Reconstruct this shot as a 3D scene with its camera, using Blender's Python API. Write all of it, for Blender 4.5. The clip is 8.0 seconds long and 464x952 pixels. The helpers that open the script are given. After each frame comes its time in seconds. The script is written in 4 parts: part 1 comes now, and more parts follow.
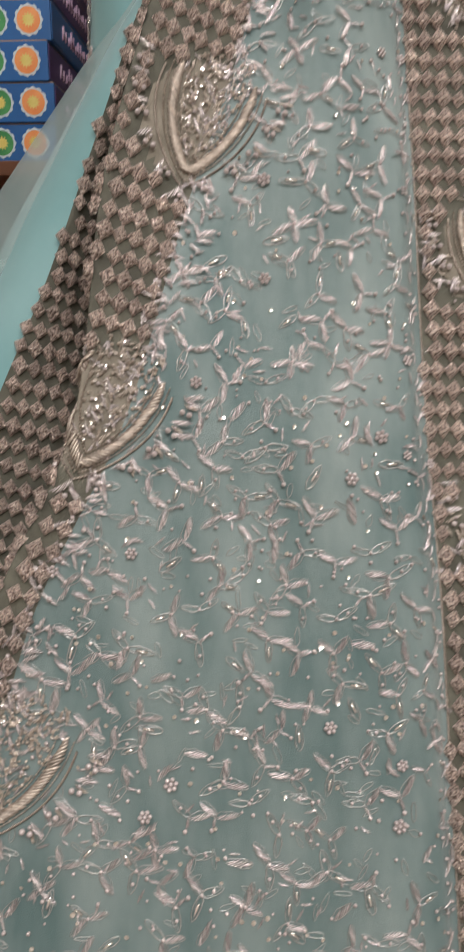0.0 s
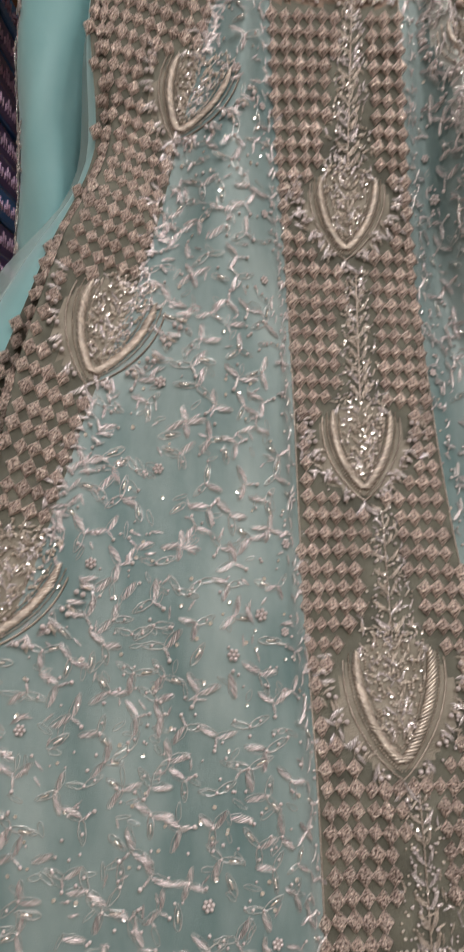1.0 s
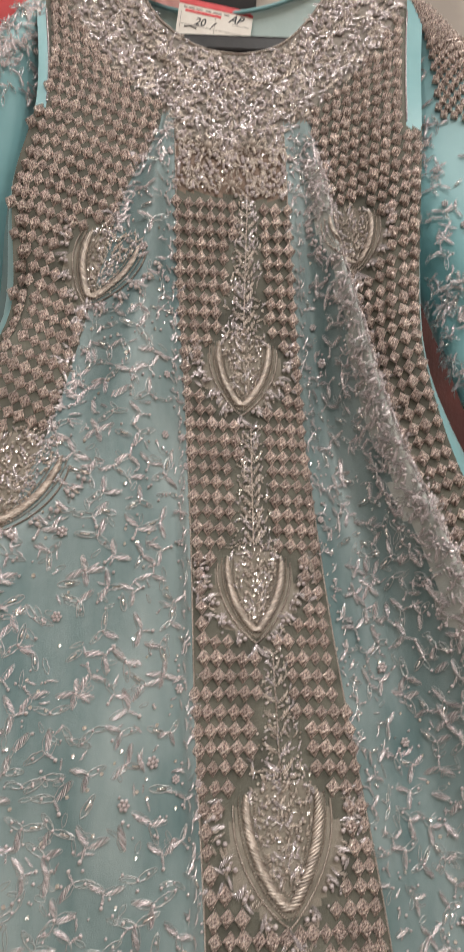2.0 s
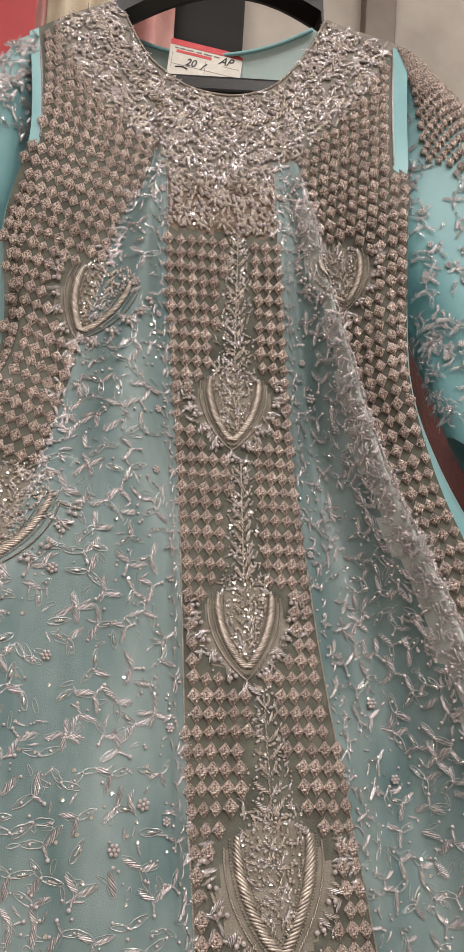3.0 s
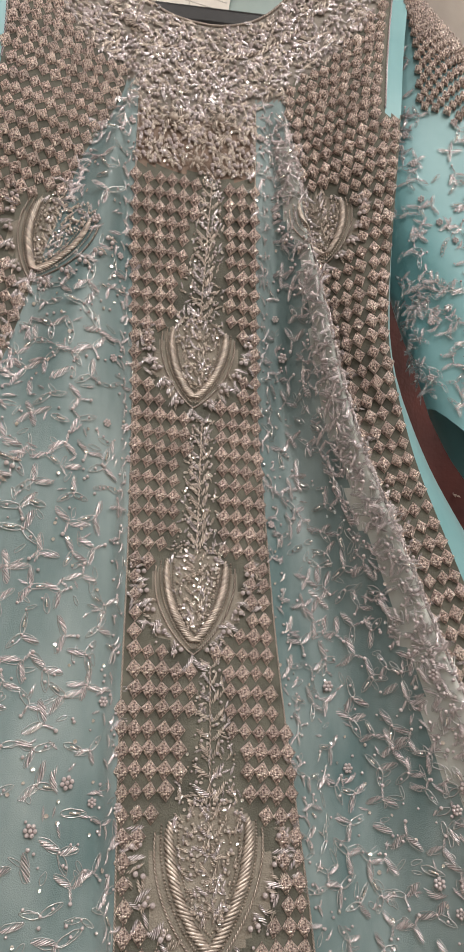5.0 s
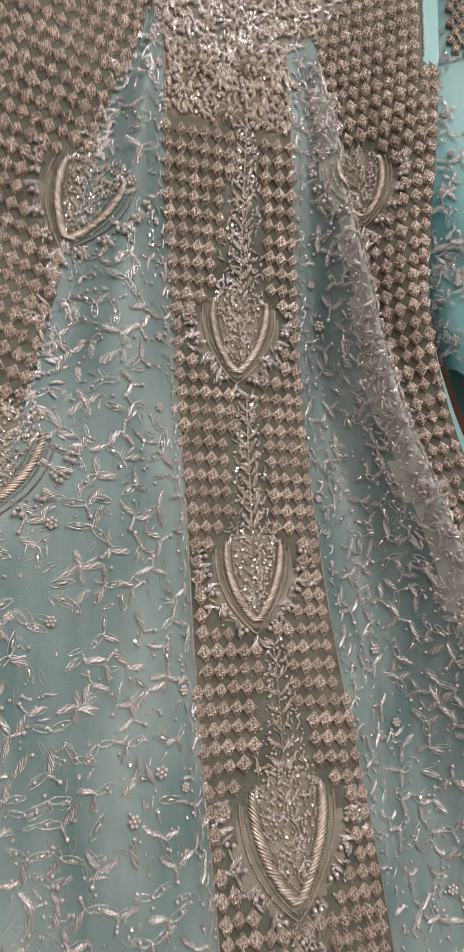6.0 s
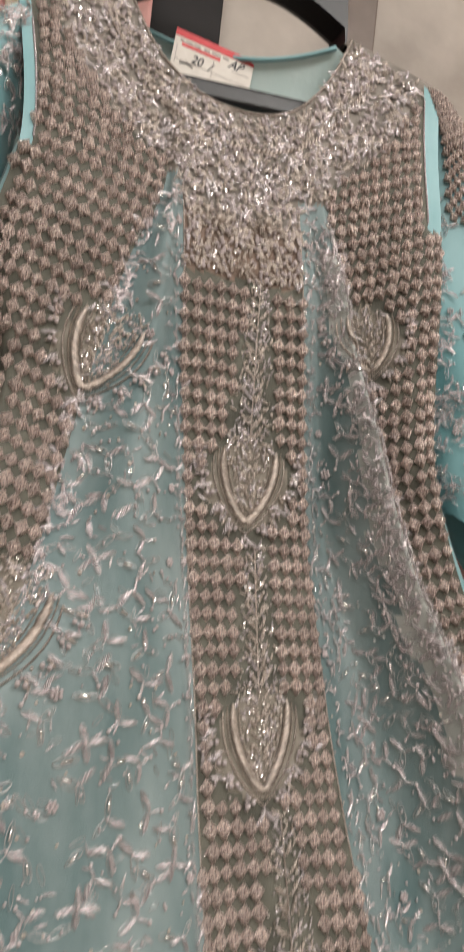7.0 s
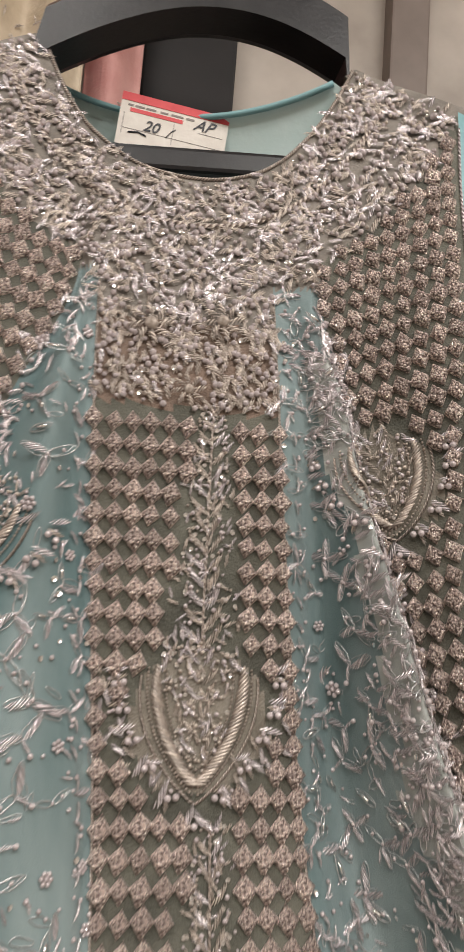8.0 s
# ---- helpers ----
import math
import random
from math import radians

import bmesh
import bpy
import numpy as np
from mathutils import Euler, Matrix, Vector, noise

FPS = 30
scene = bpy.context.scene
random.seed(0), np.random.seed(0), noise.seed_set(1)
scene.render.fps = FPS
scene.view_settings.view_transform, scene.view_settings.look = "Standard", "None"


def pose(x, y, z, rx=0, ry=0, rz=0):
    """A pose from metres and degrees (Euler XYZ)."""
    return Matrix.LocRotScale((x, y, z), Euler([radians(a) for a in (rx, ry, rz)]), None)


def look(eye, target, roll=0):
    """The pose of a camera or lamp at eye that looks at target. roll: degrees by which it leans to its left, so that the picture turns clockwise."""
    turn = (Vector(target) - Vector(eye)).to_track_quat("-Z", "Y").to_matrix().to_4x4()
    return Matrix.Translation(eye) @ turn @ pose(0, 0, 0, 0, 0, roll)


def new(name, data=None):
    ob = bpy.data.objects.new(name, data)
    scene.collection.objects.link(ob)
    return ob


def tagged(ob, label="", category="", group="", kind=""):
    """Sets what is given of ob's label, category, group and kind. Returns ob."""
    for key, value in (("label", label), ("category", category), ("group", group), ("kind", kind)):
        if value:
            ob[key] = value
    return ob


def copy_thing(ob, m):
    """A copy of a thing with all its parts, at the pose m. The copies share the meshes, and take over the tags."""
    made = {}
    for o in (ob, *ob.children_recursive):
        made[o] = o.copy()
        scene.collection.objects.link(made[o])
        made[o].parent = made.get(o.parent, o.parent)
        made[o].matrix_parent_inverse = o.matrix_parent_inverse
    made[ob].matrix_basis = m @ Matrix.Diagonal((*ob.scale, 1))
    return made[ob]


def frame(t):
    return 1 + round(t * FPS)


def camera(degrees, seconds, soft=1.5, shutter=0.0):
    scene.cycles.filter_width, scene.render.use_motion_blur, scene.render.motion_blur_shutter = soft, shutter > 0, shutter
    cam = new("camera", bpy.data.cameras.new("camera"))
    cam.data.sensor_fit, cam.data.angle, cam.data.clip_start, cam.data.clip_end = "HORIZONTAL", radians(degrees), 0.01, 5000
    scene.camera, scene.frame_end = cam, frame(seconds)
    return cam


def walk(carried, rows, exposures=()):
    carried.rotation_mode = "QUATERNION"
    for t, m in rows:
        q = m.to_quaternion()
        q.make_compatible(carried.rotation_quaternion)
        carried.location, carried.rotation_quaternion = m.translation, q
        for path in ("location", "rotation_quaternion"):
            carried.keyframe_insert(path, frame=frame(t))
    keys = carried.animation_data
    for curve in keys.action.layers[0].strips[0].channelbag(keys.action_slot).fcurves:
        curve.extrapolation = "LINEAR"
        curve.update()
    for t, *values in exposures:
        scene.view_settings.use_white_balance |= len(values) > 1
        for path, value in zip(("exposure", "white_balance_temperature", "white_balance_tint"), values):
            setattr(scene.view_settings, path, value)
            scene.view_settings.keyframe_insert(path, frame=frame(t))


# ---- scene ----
# ---- camera ----
cam = camera(36.8, 8.0, 1.5, 0.35)
PATH = [
    (0.0, (-0.096, -0.602, 0.9956), (-0.246, 1.7152, 0.392), 0.2),
    (0.5, (-0.0792, -0.62, 1.0256), (-0.1116, 1.7392, 0.5912), 1.4),
    (1.0, (-0.0708, -0.6332, 1.0484), (0.012, 1.7548, 0.8192), 2.3),
    (1.5, (-0.0504, -0.65, 1.07), (0.1332, 1.7428, 1.0208), 1.7),
    (2.0, (-0.0492, -0.6668, 1.0952), (0.252, 1.7128, 1.1804), 3.1),
    (2.2, (-0.0492, -0.6692, 1.1036), (0.2712, 1.7056, 1.2404), 3.4),
    (3.5, (-0.0708, -0.6644, 1.1048), (0.3444, 1.6936, 1.2776), 3.5),
    (4.0, (-0.0708, -0.6872, 1.1264), (0.3432, 1.6732, 1.2428), 4.9),
    (4.5, (-0.0384, -0.65, 1.0856), (0.3276, 1.7152, 1.2596), 6.7),
    (4.7, (-0.024, -0.6236, 1.0736), (0.3624, 1.738, 1.268), 6.5),
    (5.8, (-0.0864, -0.6392, 1.1744), (0.4068, 1.696, 0.92), 3.9),
    (6.0, (-0.132, -0.5972, 1.1432), (0.5844, 1.684, 0.9416), 4.4),
    (6.5, (-0.1968, -0.5456, 1.1204), (0.7656, 1.654, 1.1156), 5.1),
    (7.0, (-0.1752, -0.5672, 1.1948), (0.684, 1.672, 1.2752), 6.2),
    (7.5, (-0.1044, -0.4832, 1.2488), (0.558, 1.804, 1.5452), 6.7),
    (8.0, (-0.0216, -0.422, 1.2836), (0.3792, 1.9228, 1.6028), 4.2),
]
walk(cam, [(t, look(eye, target, roll)) for t, eye, target, roll in PATH],
     [(0.0, 0.0, 6500, 10), (8.0, 0.0, 6500, 10)])

# ---- world and lamps: a closed shop lit by ceiling panels ----
world = bpy.data.worlds.new("shop_air")
scene.world = world
world.use_nodes = True
world.node_tree.nodes["Background"].inputs[0].default_value = (0.9, 0.95, 1.0, 1)
world.node_tree.nodes["Background"].inputs[1].default_value = 0.05


def ceiling_lamp(x, y, z, sx, sy, power, colour):
    data = bpy.data.lights.new("ceiling_light", "AREA")
    data.shape, data.size, data.size_y = "RECTANGLE", sx, sy
    data.energy, data.color = power, colour
    ob = new("ceiling_light_source", data)
    ob.matrix_world = pose(x, y, z)
    return ob


ceiling_lamp(-0.30, -0.95, 2.55, 0.25, 1.1, 8.5, (1.0, 0.962, 0.912))
ceiling_lamp(0.85, -1.00, 2.55, 0.25, 1.1, 9.5, (1.0, 0.962, 0.912))
DOWNLIGHTS = [(-0.9, -1.7), (-0.25, -1.9), (0.4, -1.7), (1.0, -2.0), (0.60, -1.35)]
for x, y in DOWNLIGHTS:
    ceiling_lamp(x, y, 2.565, 0.07, 0.07, 9.5, (1.0, 0.962, 0.912))


# ---- materials ----
def material(name, low, high, scale=30.0, rough=0.6, metal=0.0, bump=0.0, bump_scale=400.0, spread=0.0,
             sheen=0.0, coat=0.0, alpha=1.0, detail=4.0, voronoi=False, rough_spread=0.0, island=False, stretch=None, stitched=False):
    m = bpy.data.materials.new(name)
    m.use_nodes = True
    nt = m.node_tree
    n, l = nt.nodes, nt.links
    b = n["Principled BSDF"]
    co = n.new("ShaderNodeTexCoord")
    tex = n.new("ShaderNodeTexNoise")
    tex.inputs["Scale"].default_value, tex.inputs["Detail"].default_value = scale, detail
    if stretch:
        mp = n.new("ShaderNodeMapping")
        mp.inputs["Scale"].default_value = stretch
        l.new(co.outputs["Object"], mp.inputs["Vector"])
        l.new(mp.outputs["Vector"], tex.inputs["Vector"])
    else:
        l.new(co.outputs["Object"], tex.inputs["Vector"])
    ramp = n.new("ShaderNodeValToRGB")
    ramp.color_ramp.elements[0].position, ramp.color_ramp.elements[1].position = 0.32, 0.68
    ramp.color_ramp.elements[0].color, ramp.color_ramp.elements[1].color = (*low, 1), (*high, 1)
    l.new(tex.outputs["Fac"], ramp.inputs["Fac"])
    colour = ramp.outputs["Color"]
    if spread:
        if island:
            info = n.new("ShaderNodeNewGeometry").outputs["Random Per Island"]
        else:
            info = n.new("ShaderNodeObjectInfo").outputs["Random"]
        hue = n.new("ShaderNodeHueSaturation")
        span = n.new("ShaderNodeMapRange")
        span.inputs["To Min"].default_value, span.inputs["To Max"].default_value = 1 - spread, 1 + spread
        l.new(info, span.inputs["Value"])
        l.new(span.outputs["Result"], hue.inputs["Value"])
        l.new(colour, hue.inputs["Color"])
        colour = hue.outputs["Color"]
    wave = None
    if stitched:        # the turns of the metal thread; their creases' shade is put into the colour
        at = n.new("ShaderNodeAttribute")
        at.attribute_name = "stitch"
        mul = n.new("ShaderNodeMath")
        mul.operation, mul.inputs[1].default_value = "MULTIPLY", 2 * math.pi
        l.new(at.outputs["Fac"], mul.inputs[0])
        sn = n.new("ShaderNodeMath")
        sn.operation = "SINE"
        l.new(mul.outputs[0], sn.inputs[0])
        wave = n.new("ShaderNodeMapRange")
        wave.inputs["From Min"].default_value, wave.inputs["From Max"].default_value = -1, 1
        l.new(sn.outputs[0], wave.inputs["Value"])
        gap = n.new("ShaderNodeValToRGB")
        gap.color_ramp.elements[0].position, gap.color_ramp.elements[1].position = 0.12, 0.42
        gap.color_ramp.elements[0].color, gap.color_ramp.elements[1].color = (0.34, 0.30, 0.30, 1), (1, 1, 1, 1)
        l.new(wave.outputs["Result"], gap.inputs["Fac"])
    if voronoi:         # beads with dark gaps, the shade between them multiplied into the colour
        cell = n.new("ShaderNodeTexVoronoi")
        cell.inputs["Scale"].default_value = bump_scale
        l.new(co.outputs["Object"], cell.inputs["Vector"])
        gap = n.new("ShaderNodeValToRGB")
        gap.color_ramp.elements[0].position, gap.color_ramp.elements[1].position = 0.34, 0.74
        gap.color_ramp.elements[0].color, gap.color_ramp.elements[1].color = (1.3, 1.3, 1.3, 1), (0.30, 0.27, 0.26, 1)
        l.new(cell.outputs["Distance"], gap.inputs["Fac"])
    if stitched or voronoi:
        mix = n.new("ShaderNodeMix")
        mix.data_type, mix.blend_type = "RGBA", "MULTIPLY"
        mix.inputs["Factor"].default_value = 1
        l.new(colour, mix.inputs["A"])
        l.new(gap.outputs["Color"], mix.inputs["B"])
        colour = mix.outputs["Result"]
    l.new(colour, b.inputs["Base Color"])
    b.inputs["Roughness"].default_value, b.inputs["Metallic"].default_value = rough, metal
    if rough_spread:
        span = n.new("ShaderNodeMapRange")
        span.inputs["To Min"].default_value, span.inputs["To Max"].default_value = rough - rough_spread, rough + rough_spread
        l.new(tex.outputs["Fac"], span.inputs["Value"])
        l.new(span.outputs["Result"], b.inputs["Roughness"])
    b.inputs["Sheen Weight"].default_value = sheen
    b.inputs["Coat Weight"].default_value = coat
    b.inputs["Alpha"].default_value = alpha
    if bump:
        if stitched:
            fine = None
            out = wave.outputs["Result"]
        elif voronoi:
            fine = n.new("ShaderNodeTexVoronoi")
            out = fine.outputs["Distance"]
        else:
            fine = n.new("ShaderNodeTexNoise")
            fine.inputs["Detail"].default_value = 3
            out = fine.outputs["Fac"]
        if fine:
            fine.inputs["Scale"].default_value = bump_scale
            l.new(co.outputs["Object"], fine.inputs["Vector"])
        bp = n.new("ShaderNodeBump")
        bp.inputs["Strength"].default_value, bp.inputs["Distance"].default_value = bump, 0.002
        bp.invert = voronoi
        l.new(out, bp.inputs["Height"])
        l.new(bp.outputs["Normal"], b.inputs["Normal"])
    return m


TEAL = material("teal_net", (0.084, 0.144, 0.149), (0.225, 0.285, 0.287), 1.0, 0.5, 0, 0.25, 1500, sheen=0.3, stretch=(26, 26, 3.5), detail=5)
SATIN = material("teal_lining", (0.155, 0.335, 0.36), (0.25, 0.43, 0.455), 7, 0.42, 0, 0.1, 60, sheen=0.2)
VEIL = material("sheer_net", (0.42, 0.55, 0.56), (0.52, 0.63, 0.63), 20, 0.6, 0, 0.2, 900, alpha=0.38)
INNER = material("inner_lining", (0.55, 0.72, 0.70), (0.68, 0.80, 0.79), 14, 0.6, 0, 0.15, 200)
NET = material("lattice_net", (0.068, 0.067, 0.053), (0.142, 0.139, 0.112), 45, 0.8, 0, 0.5, 900)
TAN = material("rosette_ground", (0.15, 0.105, 0.08), (0.25, 0.175, 0.135), 70, 0.7, 0, 0.6, 900)
GROUND = material("paisley_net", (0.17, 0.15, 0.12), (0.27, 0.24, 0.20), 60, 0.7, 0, 0.5, 900)
YOKE = material("yoke_net", (0.16, 0.14, 0.12), (0.26, 0.23, 0.20), 60, 0.7, 0, 0.5, 900)
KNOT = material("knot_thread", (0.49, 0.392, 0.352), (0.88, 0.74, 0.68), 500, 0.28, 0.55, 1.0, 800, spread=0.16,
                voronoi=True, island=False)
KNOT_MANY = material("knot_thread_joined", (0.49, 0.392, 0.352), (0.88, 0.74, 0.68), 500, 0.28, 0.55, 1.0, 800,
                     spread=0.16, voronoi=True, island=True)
SILVER = material("silver_thread", (0.56, 0.50, 0.515), (0.84, 0.78, 0.79), 260, 0.25, 0.6, 0.5, 900, spread=0.3, island=True, stitched=True)
GOLD = material("gold_cord", (0.38, 0.32, 0.275), (0.60, 0.525, 0.47), 400, 0.42, 0.5, 0.5, 900, spread=0.28, island=True, stitched=True)
PEARL = material("pearl_bead", (0.44, 0.38, 0.38), (0.62, 0.55, 0.55), 300, 0.2, 0.2, coat=0.4)
SEQUIN = material("sequin_foil", (0.85, 0.82, 0.80), (0.95, 0.93, 0.92), 300, 0.12, 0.95)
LOOP = material("clear_thread", (0.50, 0.50, 0.50), (0.74, 0.74, 0.74), 300, 0.25, 0.6)
BLACK = material("black_plastic", (0.008, 0.007, 0.008), (0.015, 0.013, 0.014), 60, 0.34, 0, 0.08, 300, rough_spread=0.08)
STEEL = material("hook_steel", (0.5, 0.5, 0.5), (0.65, 0.65, 0.65), 60, 0.25, 1.0)
PAPER = material("tag_paper", (0.72, 0.66, 0.6), (0.8, 0.75, 0.69), 90, 0.7, 0, 0.1, 300)
RED = material("tag_red", (0.62, 0.06, 0.07), (0.7, 0.09, 0.1), 90, 0.6)
INK = material("ink", (0.01, 0.01, 0.015), (0.03, 0.03, 0.04), 200, 0.5)
GREYINK = material("print_grey", (0.2, 0.17, 0.16), (0.3, 0.26, 0.24), 200, 0.6)
PLASTER = material("shop_plaster", (0.55, 0.50, 0.45), (0.66, 0.61, 0.55), 5, 0.75, 0, 0.15, 60)
MARBLE = material("beige_board", (0.33, 0.28, 0.24), (0.58, 0.51, 0.45), 7, 0.45, 0, 0.05, 40, detail=9)
PILLAR = material("brown_post", (0.16, 0.12, 0.10), (0.24, 0.19, 0.165), 12, 0.5, 0, 0.1, 80)
DARK = material("black_board", (0.008, 0.007, 0.007), (0.02, 0.017, 0.017), 8, 0.5, 0, 0.1, 120)
FLOOR = material("floor_tile", (0.32, 0.29, 0.26), (0.42, 0.39, 0.35), 4, 0.35, 0, 0.05, 60)
REDPANEL = material("red_panel", (0.50, 0.025, 0.03), (0.60, 0.04, 0.045), 6, 0.5)
PINK = material("pink_cloth", (0.55, 0.24, 0.22), (0.68, 0.36, 0.33), 25, 0.6, 0, 0.3, 300, sheen=0.2)
# paler net tone, with light on the fold's crest put into the colour
CREST = material("lit_net", (0.33, 0.35, 0.335), (0.50, 0.51, 0.485), 1.0, 0.55, 0, 0.3, 1500, sheen=0.3, stretch=(30, 30, 6), detail=5)
CREAM = material("cream_cloth", (0.50, 0.40, 0.28), (0.66, 0.55, 0.42), 40, 0.6, 0.1, 0.4, 300, sheen=0.2)
MAROON = material("maroon_velvet", (0.055, 0.012, 0.010), (0.11, 0.025, 0.02), 22, 0.7, 0, 0.3, 200, sheen=0.3)
BLUE = material("box_blue", (0.01, 0.10, 0.34), (0.02, 0.16, 0.46), 8, 0.35, 0, 0.03, 90, coat=0.2)
PURPLE = material("box_purple", (0.05, 0.022, 0.13), (0.08, 0.04, 0.19), 8, 0.35, 0, 0.03, 90, coat=0.2)
CARD = material("box_card", (0.4, 0.25, 0.13), (0.5, 0.33, 0.18), 30, 0.8)
ORANGE = material("badge_orange", (0.85, 0.26, 0.08), (0.95, 0.42, 0.16), 40, 0.4)
GREEN = material("badge_green", (0.03, 0.22, 0.07), (0.08, 0.34, 0.12), 40, 0.4)
YELLOW = material("badge_yellow", (0.75, 0.6, 0.15), (0.85, 0.7, 0.25), 60, 0.4)
PALE = material("badge_rim", (0.55, 0.66, 0.75), (0.65, 0.75, 0.82), 60, 0.4)
LILAC = material("print_lilac", (0.55, 0.36, 0.55), (0.66, 0.46, 0.64), 60, 0.4)
WOOD = material("shelf_wood", (0.10, 0.035, 0.018), (0.17, 0.065, 0.03), 10, 0.4, 0, 0.1, 60)
DARK.node_tree.nodes["Principled BSDF"].inputs["Specular IOR Level"].default_value = 0.2
BLACK.node_tree.nodes["Principled BSDF"].inputs["Specular IOR Level"].default_value = 0.3
LAMPGLASS = material("lamp_panel", (0.8, 0.8, 0.8), (0.85, 0.85, 0.85), 5, 0.4)
lamp_shader = LAMPGLASS.node_tree.nodes["Principled BSDF"]
lamp_shader.inputs["Emission Color"].default_value = (1.0, 0.94, 0.86, 1)
lamp_shader.inputs["Emission Strength"].default_value = 2.0


# ---- small builders ----
def mesh_from(name, V, F, mats, slots=None, smooth=True):
    me = bpy.data.meshes.new(name)
    V = np.asarray(V, float)
    me.from_pydata(V[:, :3].tolist(), [], F)
    if V.shape[1] == 4:
        at = me.attributes.new("stitch", "FLOAT", "POINT")
        at.data.foreach_set("value", V[:, 3].astype(np.float32))
    for m in mats:
        me.materials.append(m)
    if slots is not None:
        me.polygons.foreach_set("material_index", slots)
    if smooth:
        me.polygons.foreach_set("use_smooth", [True] * len(me.polygons))
    me.update()
    return me


def part(name, me, parent, label=""):
    ob = new(name, me)
    ob.parent = parent
    return tagged(ob, label)


def box_mesh(name, x0, x1, y0, y1, z0, z1, mat, bevel=0.0):
    bm = bmesh.new()
    bmesh.ops.create_cube(bm, size=1)
    for v in bm.verts:
        v.co = Vector(((x0 + x1) / 2 + v.co.x * (x1 - x0), (y0 + y1) / 2 + v.co.y * (y1 - y0), (z0 + z1) / 2 + v.co.z * (z1 - z0)))
    if bevel:
        bmesh.ops.bevel(bm, geom=bm.edges[:], offset=bevel, segments=2, affect="EDGES", profile=0.6)
    me = bpy.data.meshes.new(name)
    bm.to_mesh(me)
    bm.free()
    me.materials.append(mat)
    return me


def grid_faces(rows, cols, close=False):
    F = []
    for i in range(rows - 1):
        for j in range(cols if close else cols - 1):
            k = (j + 1) % cols
            F.append((i * cols + j, i * cols + k, (i + 1) * cols + k, (i + 1) * cols + j))
    return F


def tube(points, radii, sides=6, flat=1.0):
    """A swept tube through points; radii may be one number for each point."""
    P = np.array(points, float)
    n = len(P)
    R = np.full(n, radii) if np.isscalar(radii) else np.array(radii)
    T = np.gradient(P, axis=0)
    T /= np.linalg.norm(T, axis=1)[:, None] + 1e-12
    V = []
    up = np.array([0.03, -1.0, 0.02])
    for p, t, r in zip(P, T, R):
        a = np.cross(t, up)
        a /= np.linalg.norm(a) + 1e-12
        b = np.cross(a, t)
        for k in range(sides):
            w = 2 * math.pi * k / sides
            V.append(p + r * (math.cos(w) * a + flat * math.sin(w) * b))
    F = grid_faces(n, sides, True)
    F.append(tuple(range(sides))[::-1])
    F.append(tuple((n - 1) * sides + k for k in range(sides)))
    return V, F


class Heap:
    """Gathers many small pieces into one mesh."""

    def __init__(self):
        self.V, self.F, self.S, self.n = [], [], [], 0

    def add(self, V, F, slot=0, m=None):
        V = np.asarray(V, float)
        if m is not None:
            M = np.array(m)
            V = np.column_stack([V[:, :3] @ M[:3, :3].T + M[:3, 3], V[:, 3:]])
        if V.shape[1] == 3:
            V = np.column_stack([V, np.full(len(V), 0.25)])
        self.V.append(V)
        k = self.n
        self.F.extend([tuple(i + k for i in f) for f in F])
        self.S.extend([slot] * len(F))
        self.n += len(V)

    def add_kit(self, kit, m=None):
        for V, F, slot in kit:
            self.add(V, F, slot, m)

    def mesh(self, name, mats, smooth=True):
        return mesh_from(name, np.concatenate(self.V), self.F, mats, self.S, smooth)


# ---- the dress: its front is a draped sheet with folds ----
HEIGHTS = [0.40, 0.60, 0.80, 0.93, 1.05, 1.16, 1.26, 1.36, 1.45, 1.60]
BASE_Z = [0.40, 0.70, 0.811, 0.90, 0.99, 1.08, 1.174, 1.26, 1.36, 1.45, 1.556, 1.65, 1.80]
BASE_Y = [-0.33, -0.225, -0.187, -0.15, -0.118, -0.092, -0.070, -0.060, -0.053, -0.035, 0.0, 0.03, 0.06]
